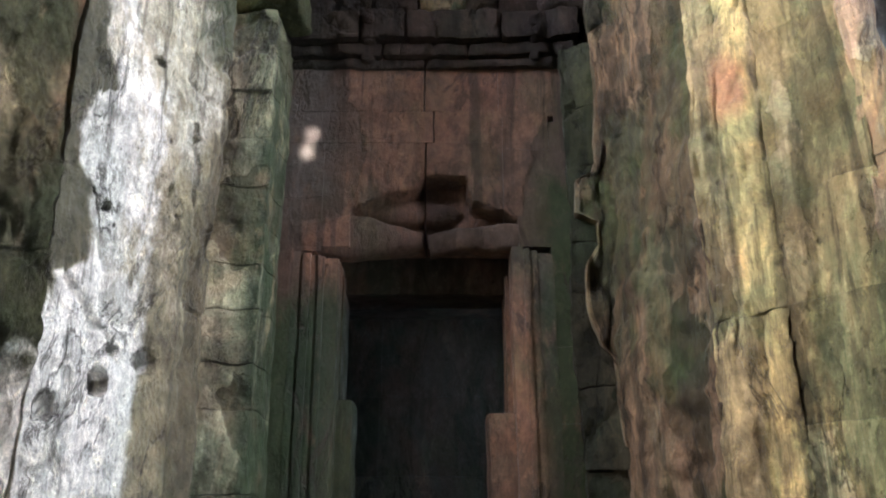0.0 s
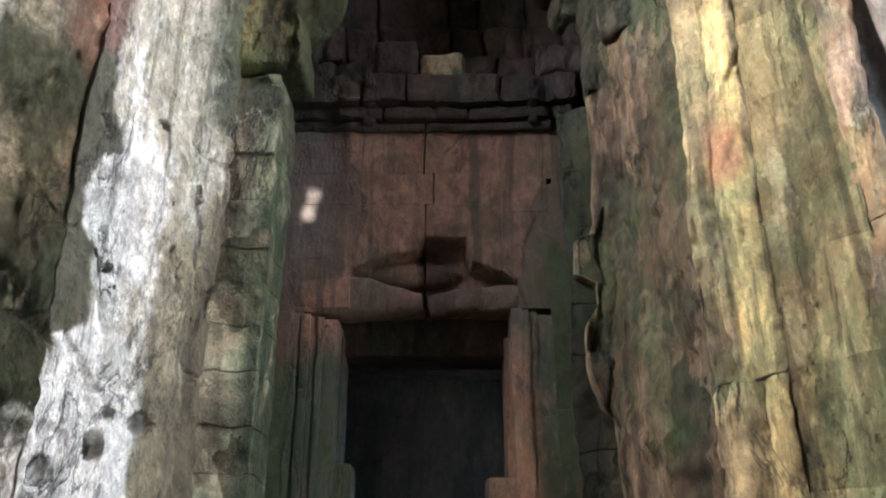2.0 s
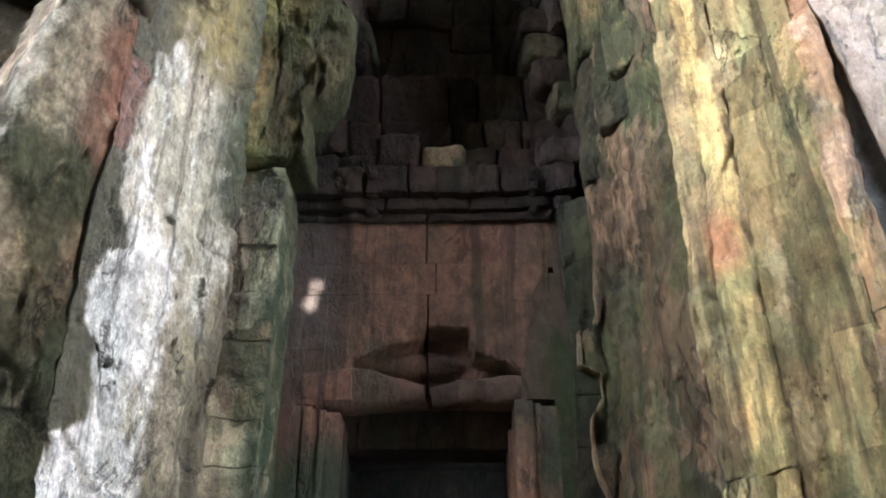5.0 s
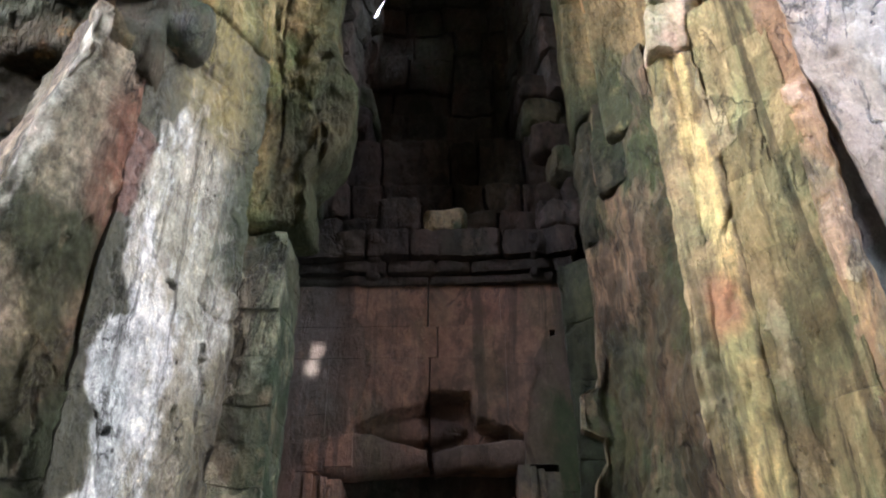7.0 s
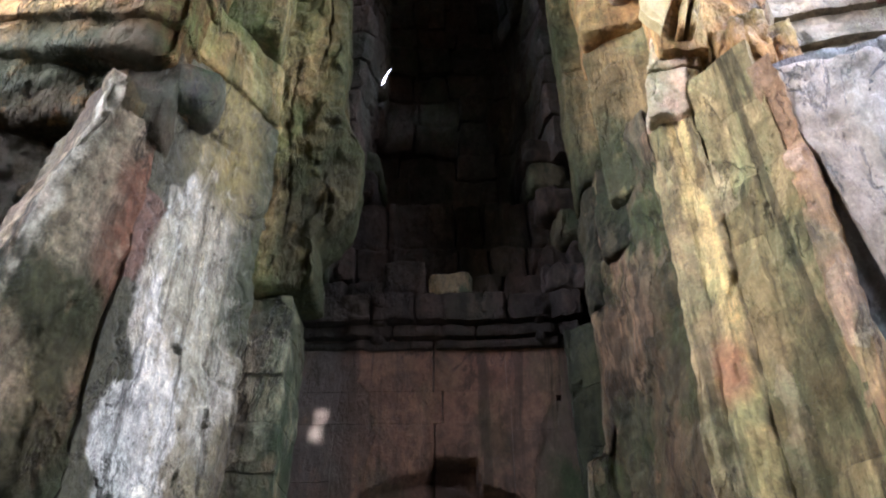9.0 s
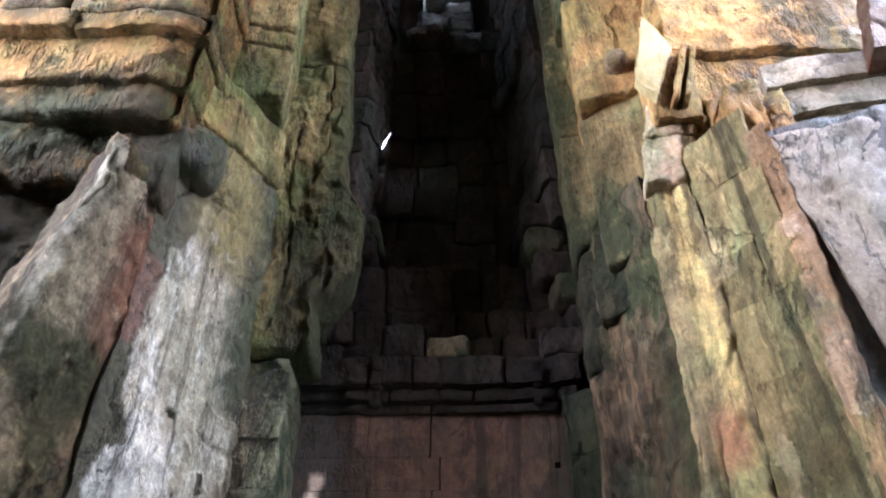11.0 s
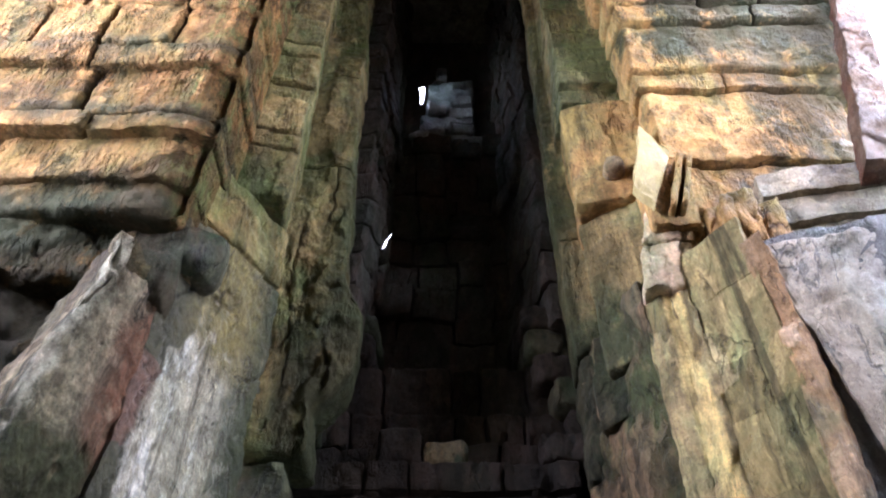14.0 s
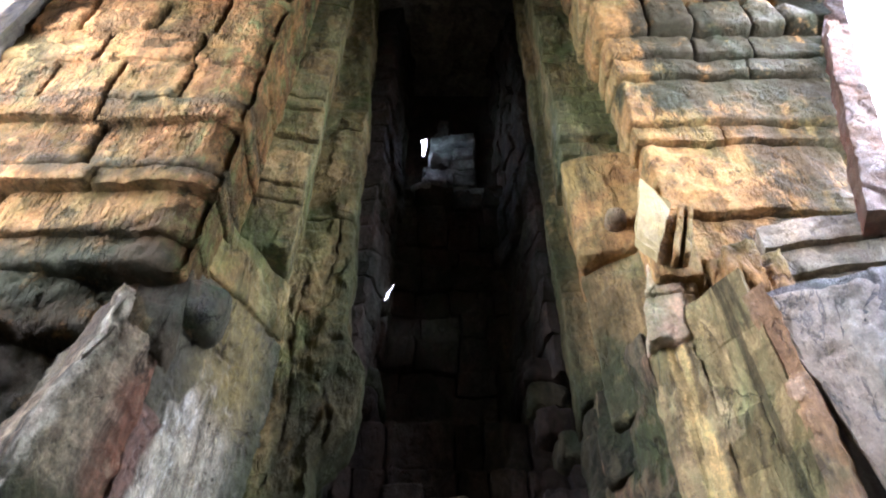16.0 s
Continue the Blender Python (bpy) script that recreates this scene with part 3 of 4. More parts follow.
for lo, hi, mid in ((-0.105, -0.004, -0.013), (0.003, 0.105, 0.012)):
    slab("wall_rear_side", (-3.0, -2.32, hz + lo), (hx + mid - 0.030, -2.2, hz + hi), m_shell, "plain grey rear wall, unseen, framing the sun gap")
    slab("wall_rear_flank", (hx + mid + 0.030, -2.32, hz + lo), (3.0, -2.2, hz + hi), m_shell, "plain grey rear wall, unseen, framing the sun gap")
slab("wall_rear_bar", (-3.0, -2.208, hz - 0.004), (3.0, -2.2, hz + 0.003), m_shell, "unseen thin bar splitting the sun gap in two")
slab("ceiling", (-3.0, -2.5, 11.0), (3.0, 8.0, 11.2), m_shell, "unseen stone roof closing the tower against the sky", "ceiling")

# ---- north wall with the doorway ----
north = thing("wall_north", (0, 3.8, 0), "red sandstone wall of large fitted blocks above a doorway", "wall", "structure")
A, N = (1, 0), (0, -1)


def north_block(x0, x1, z0, z1, y=3.8, d=0.45, mat=m_back, **k):
    g = 0.0004
    return stone(north, mat, (x0 + g, y, z0 + g), A, N, x1 - x0 - 2 * g, d, z1 - z0 - 2 * g, k.pop("r", 0.0015), amp=k.pop("amp", 0.012), flake=0.006, groove=0.004, **k)


def along(x, pairs):
    """The height at x of a line through the (x, z) pairs."""
    for (x0, z0), (x1, z1) in zip(pairs, pairs[1:]):
        if x0 <= x <= x1:
            return z0 + (z1 - z0) * (x - x0) / (x1 - x0)
    return None


def hollow(q):
    """How deep the broken-out hollow above the lintel reaches into the wall."""
    w = noise.noise(q * 14) * 0.012
    top = along(q.x, ((-0.45, 2.92), (-0.31, 3.0), (-0.12, 3.035), (-0.095, 3.11), (0.12, 3.10), (0.135, 2.97), (0.36, 2.885)))
    if top is None or q.z > top + w:
        return 0.0
    lens = max(0.0, 1 - ((q.x + 0.16) / 0.26) ** 2 - ((q.z - 2.92) / 0.075) ** 2)
    return 0.10 * smooth(top + w - q.z, 0.0, 0.05) - 0.05 * lens ** 0.5


for x0, x1, z0, z1, y in (
        (-0.98, -0.10, 3.46, 3.82, 3.80), (-0.10, 0.28, 3.46, 3.82, 3.803), (0.28, 0.56, 3.43, 3.82, 3.81), (0.56, 0.75, 3.40, 3.82, 3.825),
        (-0.98, -0.62, 3.28, 3.46, 3.802), (-0.62, -0.05, 3.28, 3.46, 3.798), (-0.05, 0.30, 3.28, 3.46, 3.804), (0.30, 0.53, 3.24, 3.43, 3.795),
        (0.53, 0.75, 2.94, 3.40, 3.815), (-0.98, -0.60, 2.98, 3.28, 3.803), (-0.60, -0.09, 2.72, 3.28, 3.80), (-0.09, 0.30, 2.72, 3.28, 3.803),
        (0.30, 0.56, 2.72, 3.24, 3.80), (-0.98, -0.60, 2.70, 2.98, 3.806)):
    north_block(x0 + (0.006 if -0.2 < x0 < 0 else 0.0), x1, z0, z1, 3.8 + 0.25 * (y - 3.8), step=0.014 if z0 < 2.9 else 0.03, carve=hollow if z0 < 2.9 else None)
# side masses of the wall beside the door frame
for x0, x1, zs in ((-0.98, -0.72, steps(0, 2.70, 0.38, 1)), (0.52, 0.80, steps(0, 2.94, 0.36, 2))):
    for z0, z1 in zip(zs, zs[1:]):
        north_block(x0, x1, z0, z1, 3.80, amp=0.02)

door = thing("door_1", (-0.1, 3.8, 0), "dark open doorway with moulded red stone frame and broken lintel", "doorway", "structure")


def door_stone(name, x0, x1, z0, z1, y, d=0.3, mat=m_jamb_red, label="", **k):
    return stone(door, mat, (x0, y, z0), A, N, x1 - x0, d, z1 - z0, k.pop("r", 0.012), amp=k.pop("amp", 0.012), name=name, label=label, **k)


# moulded jambs: upright fillets of different depth
for i, (x0, x1, y) in enumerate(((-0.73, -0.67, 3.795), (-0.68, -0.635, 3.783), (-0.64, -0.595, 3.790), (-0.60, -0.567, 3.780), (-0.575, -0.500, 3.787))):
    door_stone("jamb_fillet", x0, x1, 0.0, 2.70 - 0.01 * i, y, step=0.03, r=0.010, flake=0.006, groove=0.004)
for i, (x0, x1, y) in enumerate(((0.325, 0.388, 3.787), (0.383, 0.415, 3.780), (0.410, 0.456, 3.790), (0.450, 0.53, 3.795))):
    door_stone("jamb_fillet", x0, x1, 0.0, 2.72 - 0.01 * i, y, step=0.03, r=0.010, flake=0.006, groove=0.004)
door_stone("jamb_inner", -0.56, -0.49, 0.0, 2.62, 3.92)
door_stone("jamb_inner", 0.30, 0.40, 0.0, 2.62, 3.92)
door_stone("jamb_stump", -0.54, -0.425, 0.0, 1.99, 3.84, r=0.022, amp=0.03, label="green-stained broken inner door post")
door_stone("jamb_stump", 0.205, 0.34, 0.0, 1.93, 3.84, r=0.022, amp=0.03, label="red-brown broken inner door post")
door_stone("inner_lintel", -0.60, 0.42, 2.53, 2.80, 3.98, mat=m_slot)


def broken_beam(name, x0, x1, z_low, z_high, y, label):
    """One half of the cracked lintel: a sagging, sculpted beam with a rounded belly."""
    cut = 28
    ring = 14
    verts, faces = [], []
    for i in range(cut + 1):
        s = i / cut
        x = x0 + (x1 - x0) * s
        lo, hi = z_low(s), z_high(s)
        for j in range(ring):
            b = 2 * math.pi * j / ring
            cy, cz = math.cos(b), math.sin(b)
            p = Vector((x, y - 0.05 * abs(cy) ** 0.6 * (1 if cy > 0 else -1.6), (lo + hi) / 2 + (hi - lo) / 2 * abs(cz) ** 0.5 * (1 if cz > 0 else -1)))
            p += wear(p, 0.045)
            verts.append(p - door.location)
    for i in range(cut):
        for j in range(ring):
            k = (j + 1) % ring
            faces.append((i * ring + j, i * ring + k, (i + 1) * ring + k, (i + 1) * ring + j))
    faces.append(tuple(range(ring))[::-1])
    faces.append(tuple(cut * ring + j for j in range(ring)))
    return mesh_part(name, verts, faces, m_back, door, label)


broken_beam("lintel_half", -0.70, -0.095, lambda s: 2.70 - 0.05 * math.sin(3.1 * s) + 0.03 * s, lambda s: 2.905 - 0.10 * s ** 2, 3.852, "cracked red stone lintel half, sagging to its broken end")
broken_beam("lintel_half", -0.065, 0.56, lambda s: 2.69 + 0.04 * s, lambda s: 2.80 + 0.07 * math.sin(1.6 * s), 3.866, "cracked red stone lintel half with worn carving")

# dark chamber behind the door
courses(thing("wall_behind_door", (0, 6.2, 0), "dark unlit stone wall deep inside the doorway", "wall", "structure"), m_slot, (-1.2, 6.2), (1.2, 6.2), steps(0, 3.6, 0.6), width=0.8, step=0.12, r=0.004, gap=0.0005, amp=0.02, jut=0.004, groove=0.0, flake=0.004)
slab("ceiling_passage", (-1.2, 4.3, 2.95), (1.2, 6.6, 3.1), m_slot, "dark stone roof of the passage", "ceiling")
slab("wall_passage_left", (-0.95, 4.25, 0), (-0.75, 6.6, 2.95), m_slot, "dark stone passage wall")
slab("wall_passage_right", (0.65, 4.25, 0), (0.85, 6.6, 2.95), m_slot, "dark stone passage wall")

# ---- cornice over the doorway, loose blocks on its ledge ----
cornice = thing("cornice", (-0.1, 3.7, 3.7), "dark red moulded stone cornice across the doorway wall", "cornice")
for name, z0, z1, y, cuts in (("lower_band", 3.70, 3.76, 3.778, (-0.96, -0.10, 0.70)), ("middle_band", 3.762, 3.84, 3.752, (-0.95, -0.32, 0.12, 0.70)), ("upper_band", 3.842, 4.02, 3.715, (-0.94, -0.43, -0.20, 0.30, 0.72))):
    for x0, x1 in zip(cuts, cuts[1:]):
        stone(cornice, m_shaded_red, (x0 + 0.001, y, z0), A, N, x1 - x0 - 0.002, 0.5, z1 - z0, 0.02, step=0.02, amp=0.04, flake=0.02, name=name)
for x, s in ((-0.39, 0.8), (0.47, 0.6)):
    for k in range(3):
        stone(cornice, m_shaded_red, (x - 0.05 * s, 3.70 + 0.025 * (2 - k), 3.72 + 0.095 * k), A, N, 0.10 * s, 0.12, 0.085, 0.035, step=0.018, amp=0.03, name="carved_boss")
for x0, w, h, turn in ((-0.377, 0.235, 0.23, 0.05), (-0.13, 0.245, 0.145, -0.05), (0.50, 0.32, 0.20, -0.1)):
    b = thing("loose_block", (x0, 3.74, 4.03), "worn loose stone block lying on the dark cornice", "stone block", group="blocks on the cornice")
    stone(b, m_shaded_red if h > 0.15 else m_strip_r, (x0, 3.74, 4.022), (1, turn), (turn, -1), w, 0.16, h, 0.035, step=0.018, amp=0.05, name="block")

# ---- shaft above the cornice ----
shaft = thing("wall_shaft", (0, 4.2, 4.0), "dark red corbelled stones narrowing to a tall shaft", "wall", "structure")
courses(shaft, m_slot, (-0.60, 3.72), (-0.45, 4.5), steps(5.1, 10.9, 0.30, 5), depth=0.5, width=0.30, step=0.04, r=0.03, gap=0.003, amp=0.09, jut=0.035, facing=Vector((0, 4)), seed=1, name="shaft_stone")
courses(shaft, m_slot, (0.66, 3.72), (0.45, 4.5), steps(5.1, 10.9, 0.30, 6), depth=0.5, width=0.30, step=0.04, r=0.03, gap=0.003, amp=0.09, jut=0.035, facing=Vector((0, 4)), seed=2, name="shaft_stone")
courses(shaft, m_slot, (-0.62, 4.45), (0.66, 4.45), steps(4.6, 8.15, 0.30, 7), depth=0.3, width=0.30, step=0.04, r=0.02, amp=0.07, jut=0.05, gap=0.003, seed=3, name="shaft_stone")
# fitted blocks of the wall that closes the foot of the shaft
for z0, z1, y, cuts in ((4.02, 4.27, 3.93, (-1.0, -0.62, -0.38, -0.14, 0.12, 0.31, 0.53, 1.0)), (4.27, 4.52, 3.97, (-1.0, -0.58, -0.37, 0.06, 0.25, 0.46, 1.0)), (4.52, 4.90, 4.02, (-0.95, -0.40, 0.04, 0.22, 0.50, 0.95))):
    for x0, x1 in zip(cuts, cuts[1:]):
        stone(shaft, m_shaded_red, (x0 + 0.002, y + 0.05 * noise.noise(Vector((7 * x0, 3 * z0, 1))), z0 + 0.002), A, N, x1 - x0 - 0.004, 0.5, z1 - z0 - 0.004, 0.025, step=0.025, amp=0.06, name="shaft_stone")
# corbels stepping in over it on both sides
side = random.Random(8)
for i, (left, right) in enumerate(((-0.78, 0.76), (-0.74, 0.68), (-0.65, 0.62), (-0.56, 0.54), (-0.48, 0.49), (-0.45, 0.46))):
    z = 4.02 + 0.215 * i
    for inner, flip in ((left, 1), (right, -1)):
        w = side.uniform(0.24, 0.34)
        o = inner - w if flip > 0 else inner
        stone(shaft, (m_shaded_red, m_moss_dark)[(i + (flip < 0)) % 2], (o, 3.78 + 0.02 * i + side.uniform(-0.03, 0.05), z), (1, side.uniform(-0.12, 0.12)), N, w, 0.6, 0.225, 0.05, step=0.025, amp=0.10, name="corbel_stone")

# ---- rubble high in the shaft, with daylight beside it ----
rng = random.Random(4)
z = 8.06
for h, x0, x1, count in ((0.11, -0.40, 0.40, 3), (0.12, -0.30, 0.33, 2), (0.17, -0.27, 0.28, 2), (0.11, -0.29, 0.25, 1), (0.19, -0.22, 0.27, 2), (0.16, -0.24, 0.25, 2), (0.18, -0.21, 0.27, 1), (0.12, -0.17, 0.24, 2), (0.22, -0.13, -0.01, 1)):
    cuts = [x0 + (x1 - x0) * (k + rng.uniform(-0.2, 0.2) * (0 < k < count)) / count for k in range(count + 1)]
    for a, b in zip(cuts, cuts[1:]):
        block = thing("rubble_block", ((a + b) / 2, 4.5, z), "grey rough rubble block stacked high in the shaft", "stone block", group="rubble in the shaft")
        stone(block, m_stack, (a, 4.40 + rng.uniform(-0.02, 0.08), z), (1, rng.uniform(-0.18, 0.18)), N, b - a - 0.008, 0.3, h - 0.006, 0.03, step=0.02, amp=0.06, name="block")
    z += h
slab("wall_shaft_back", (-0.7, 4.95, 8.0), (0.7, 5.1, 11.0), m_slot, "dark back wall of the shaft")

# ---- left side: strip of blocks, limewashed face, stained pier ----
strip = thing("pilaster", (-0.92, 3.5, 0), "narrow pilaster of mossy grey stone blocks beside the doorway", "pilaster", group="pilasters beside the doorway")
courses(strip, m_strip, (-0.80, 3.5), (-1.05, 3.5), [0, 0.3, 0.62, 0.95, 1.25, 1.55, 1.90, 2.10, 2.33, 2.54, 2.74, 2.92, 3.16, 3.40, 3.62, 3.84], depth=0.4, width=0.3, r=0.006, step=0.018, amp=0.05, jut=0.014, gap=0.002, seed=11, tall=0.8, groove=0.01)
SOCKETS = ((-1.241, 1.93, 0.022, 0.05), (-1.145, 2.04, 0.025, 0.045), (-1.338, 1.81, 0.02, 0.06), (-1.092, 3.05, 0.008, 0.05), (-1.011, 2.61, 0.012, 0.08), (-1.225, 2.06, 0.012, 0.02), (-1.20, 3.3, 0.008, 0.02), (-1.15, 2.75, 0.007, 0.03), (-1.27, 2.6, 0.008, 0.02), (-1.165, 4.66, 0.026, 0.05), (-1.195, 4.58, 0.034, 0.022), (-1.215, 4.54, 0.014, 0.035))


def sockets(q):
    """Depth of the holes and the slanting crack in the limewashed wall."""
    d = 0.0
    for x, z, rx, rz in SOCKETS:
        k = ((q.x - x + 0.006 * noise.noise(q * 40)) / rx) ** 2 + ((q.z - z) / rz) ** 2
        d = max(d, (0.09 if z < 4 else 0.035) * (1 - smooth(k, 0.7, 1.2)))
    line = abs((q.z - 2.26) + 1.57 * (q.x + 1.331) + 0.03 * noise.noise(q * 9))
    if -1.345 < q.x < -1.225:
        d = max(d, 0.03 * (1 - smooth(line, 0.008, 0.03)))
    return d


white = thing("wall_left", (-1.2, 3.1, 0), "rough stone wall face with peeling white limewash", "wall", "structure")
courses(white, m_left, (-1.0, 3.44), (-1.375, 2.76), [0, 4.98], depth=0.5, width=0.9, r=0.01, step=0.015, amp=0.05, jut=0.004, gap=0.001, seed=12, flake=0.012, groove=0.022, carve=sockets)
pier = thing("pier", (-1.5, 2.6, 0), "leaning grey stone pier stained red and dark by water", "pier")
LEFT_END = ((0, 0.0), (2.4, 0.0), (3.3, 0.10), (4.1, 0.22), (4.8, 0.28))
for z0, z1 in ((0.0, 2.30), (2.302, 4.50)):
    stone(pier, m_left_a, (-1.72, 2.34, z0), (0.335, 0.42), (0.78, -0.62), 0.55, 0.4, z1 - z0, 0.012, step=0.018, amp=0.09, flake=0.035, groove=0.03, name="pier_block",
          ragged=lambda z: along(min(4.79, max(0.0, z)), LEFT_END))
far_l = thing("wall_left_recess", (-2.2, 2.6, 0), "dark grey recessed stone wall beside the pier", "wall", "structure")
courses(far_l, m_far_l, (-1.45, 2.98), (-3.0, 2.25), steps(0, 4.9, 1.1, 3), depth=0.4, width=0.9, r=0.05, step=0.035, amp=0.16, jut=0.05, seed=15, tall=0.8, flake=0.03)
hood = thing("capital", (-1.38, 2.8, 4.7), "dark rounded broken capital stone above the limewashed wall", "capital", group="broken capitals")
stone(hood, m_strip_r, (-1.12, 2.76, 4.50), (-1, -0.3), (0.3, -1), 0.36, 0.32, 0.32, 0.12, step=0.016, amp=0.05, name="capital_stone")
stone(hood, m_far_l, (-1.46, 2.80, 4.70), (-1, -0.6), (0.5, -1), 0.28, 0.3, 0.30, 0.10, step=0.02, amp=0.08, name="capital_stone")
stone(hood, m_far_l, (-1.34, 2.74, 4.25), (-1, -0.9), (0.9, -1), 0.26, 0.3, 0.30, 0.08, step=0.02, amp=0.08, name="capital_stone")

# ---- right side ----
strip_r = thing("pilaster", (0.72, 3.55, 0), "narrow pilaster of mossy brown stone with a broken edge", "pilaster", group="pilasters beside the doorway")
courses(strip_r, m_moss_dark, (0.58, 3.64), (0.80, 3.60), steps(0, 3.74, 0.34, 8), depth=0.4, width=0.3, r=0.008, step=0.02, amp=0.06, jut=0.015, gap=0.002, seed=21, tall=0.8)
RIDGE = ((0, 0.78), (1.6, 0.77), (2.14, 0.755), (2.2, 0.70), (2.35, 0.66), (2.55, 0.66), (2.66, 0.718), (2.77, 0.71), (2.80, 0.615), (2.97, 0.62), (3.0, 0.70), (3.09, 0.705), (3.6, 0.74), (3.9, 0.76))
layer = thing("plaster_layer", (0.78, 3.56, 0), "broken layer of brown wall facing with a sandy ragged edge", "wall facing")
for z0, z1 in ((0.0, 1.5), (1.5, 3.72)):
    stone(layer, m_r1, (0.72, 3.57, z0), A, N, 0.12, 0.09, z1 - z0, 0.012, step=0.014, amp=0.05, name="facing_slab",
          ragged=lambda z: (along(min(3.89, max(0.0, z)), RIDGE) or 0.75) - 0.72)
stone(layer, m_sand_edge, (0.0, 3.565, 1.75), A, N, 0.02, 0.07, 1.30, 0.006, step=0.009, amp=0.04, flake=0.02, name="plaster_edge", label="sandy broken edge of the facing",
      bend=lambda z: (along(min(3.89, max(0.0, z)), RIDGE) or 0.75) - 0.012)
r1 = thing("wall_right", (0.95, 3.2, 0), "brown stone wall face streaked by water", "wall", "structure")
courses(r1, m_r1, (0.755, 3.54), (1.02, 2.98), [0, 4.64], depth=0.5, width=0.9, r=0.008, step=0.016, amp=0.09, jut=0.003, gap=0.001, seed=22, groove=0.012)
r2 = thing("pilaster", (1.12, 2.9, 0), "weathered stone pilaster with flaking yellow plaster", "pilaster", group="pilasters of the right wall")
courses(r2, m_r2, (1.0, 3.0), (1.23, 2.84), [0, 2.15, 4.46], depth=0.4, width=0.9, r=0.008, step=0.014, amp=0.06, jut=0.003, gap=0.001, seed=23, flake=0.016, groove=0.012, tall=0.22,
        relief=lambda u, v: 0.028 * abs(math.sin(math.pi * (1.7 * u + 0.22 * math.sin(4.5 * v) + 0.1))) ** 0.7)
r3 = thing("pilaster", (1.32, 2.7, 0), "grey-yellow pilaster of large squared stone blocks", "pilaster", group="pilasters of the right wall")
courses(r3, m_r3, (1.21, 2.83), (1.43, 2.54), steps(0, 4.68, 0.36, 9), depth=0.4, width=0.19, r=0.002, step=0.02, amp=0.03, jut=0.002, gap=0.0004, seed=24, groove=0.008, flake=0.008)
r4 = thing("pilaster", (1.47, 2.48, 0), "orange-brown worn stone pilaster edge", "pilaster", group="pilasters of the right wall")
courses(r4, m_r4, (1.405, 2.56), (1.50, 2.49), [0, 2.6, 4.5], depth=0.2, width=0.3, r=0.01, step=0.016, amp=0.07, jut=0.004, gap=0.001, seed=25, groove=0.03)
r5 = thing("wall_right_near", (2.2, 2.0, 0), "pale grey stone wall lit from the fallen side", "wall", "structure")
PALE_END = ((0.0, 0.40), (2.5, 0.23), (2.95, 0.17), (3.29, 0.12), (3.6, 0.07), (4.16, 0.0), (5.0, 0.0))
for z0, z1 in ((0.0, 2.1), (2.102, 4.43)):
    stone(r5, m_r5, (1.49, 2.50, z0), (0.98, -0.2), (-0.2, -0.98), 1.62, 0.35, z1 - z0, 0.02, step=0.022, amp=0.06, flake=0.016, groove=0.010, tall=0.8, ragged=lambda z: along(z, PALE_END))
recess_r = thing("wall_right_recess", (1.9, 2.75, 0), "grey stone back of a narrow shadowed recess", "wall", "structure")
stone(recess_r, m_stack, (1.45, 2.575, 0.0), (0.95, -0.3), (-0.3, -0.95), 1.0, 0.15, 4.5, 0.01, step=0.035, amp=0.05, groove=0.006)

# ---- upper corbelled masses ----
cl = thing("corbel_mass", (-0.9, 3.45, 3.85), "green lichened corbelled masonry beside the dark shaft", "corbelling", group="corbelled masonry")
CL_EDGE = ((3.6, 0.69), (3.86, 0.68), (4.18, 0.73), (4.27, 0.645), (4.42, 0.55), (4.65, 0.52), (4.84, 0.51), (5.05, 0.59), (5.2, 0.63), (5.75, 0.655), (6.1, 0.67), (7.1, 0.72), (8.0, 0.74), (11.0, 0.87))
CRACKS = (((-0.88, 4.86), (-0.80, 4.80), (-0.70, 4.62), (-0.66, 4.40), (-0.70, 4.2)), ((-0.80, 5.5), (-0.77, 5.9), (-0.79, 6.3)), ((-0.93, 4.0), (-0.90, 4.5), (-0.95, 5.1), (-0.93, 5.6)), ((-0.72, 5.05), (-0.62, 5.0)))


def cracks(q):
    """Depth of the long open cracks in the green masonry."""
    d = 0.0
    for line in CRACKS:
        for (x0, z0), (x1, z1) in zip(line, line[1:]):
            ux, uz = x1 - x0, z1 - z0
            k = min(1.0, max(0.0, ((q.x - x0) * ux + (q.z - z0) * uz) / (ux * ux + uz * uz)))
            far = math.hypot(q.x - x0 - k * ux, q.z - z0 - k * uz) + 0.012 * noise.noise(q * 12)
            d = max(d, 0.022 * (1 - smooth(far, 0.002, 0.016)))
    return d


for z0, z1 in ((3.86, 6.28), (6.285, 7.5), (7.505, 8.9), (8.905, 10.9)):
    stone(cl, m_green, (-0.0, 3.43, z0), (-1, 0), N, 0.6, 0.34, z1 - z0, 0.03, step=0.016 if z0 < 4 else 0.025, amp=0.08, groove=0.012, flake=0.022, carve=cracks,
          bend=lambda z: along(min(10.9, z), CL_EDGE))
cr = thing("corbel_mass", (0.8, 3.45, 3.7), "green lichened corbelled masonry beside the dark shaft", "corbelling", group="corbelled masonry")
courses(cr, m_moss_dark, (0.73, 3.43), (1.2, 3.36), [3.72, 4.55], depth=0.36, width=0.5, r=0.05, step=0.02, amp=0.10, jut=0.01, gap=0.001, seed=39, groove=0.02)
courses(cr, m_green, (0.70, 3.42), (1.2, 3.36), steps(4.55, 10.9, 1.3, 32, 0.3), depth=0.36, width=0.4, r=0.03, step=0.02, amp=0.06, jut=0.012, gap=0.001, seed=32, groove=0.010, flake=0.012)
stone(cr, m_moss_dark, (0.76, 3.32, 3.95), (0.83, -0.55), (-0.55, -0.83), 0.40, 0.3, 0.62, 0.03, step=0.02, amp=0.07)
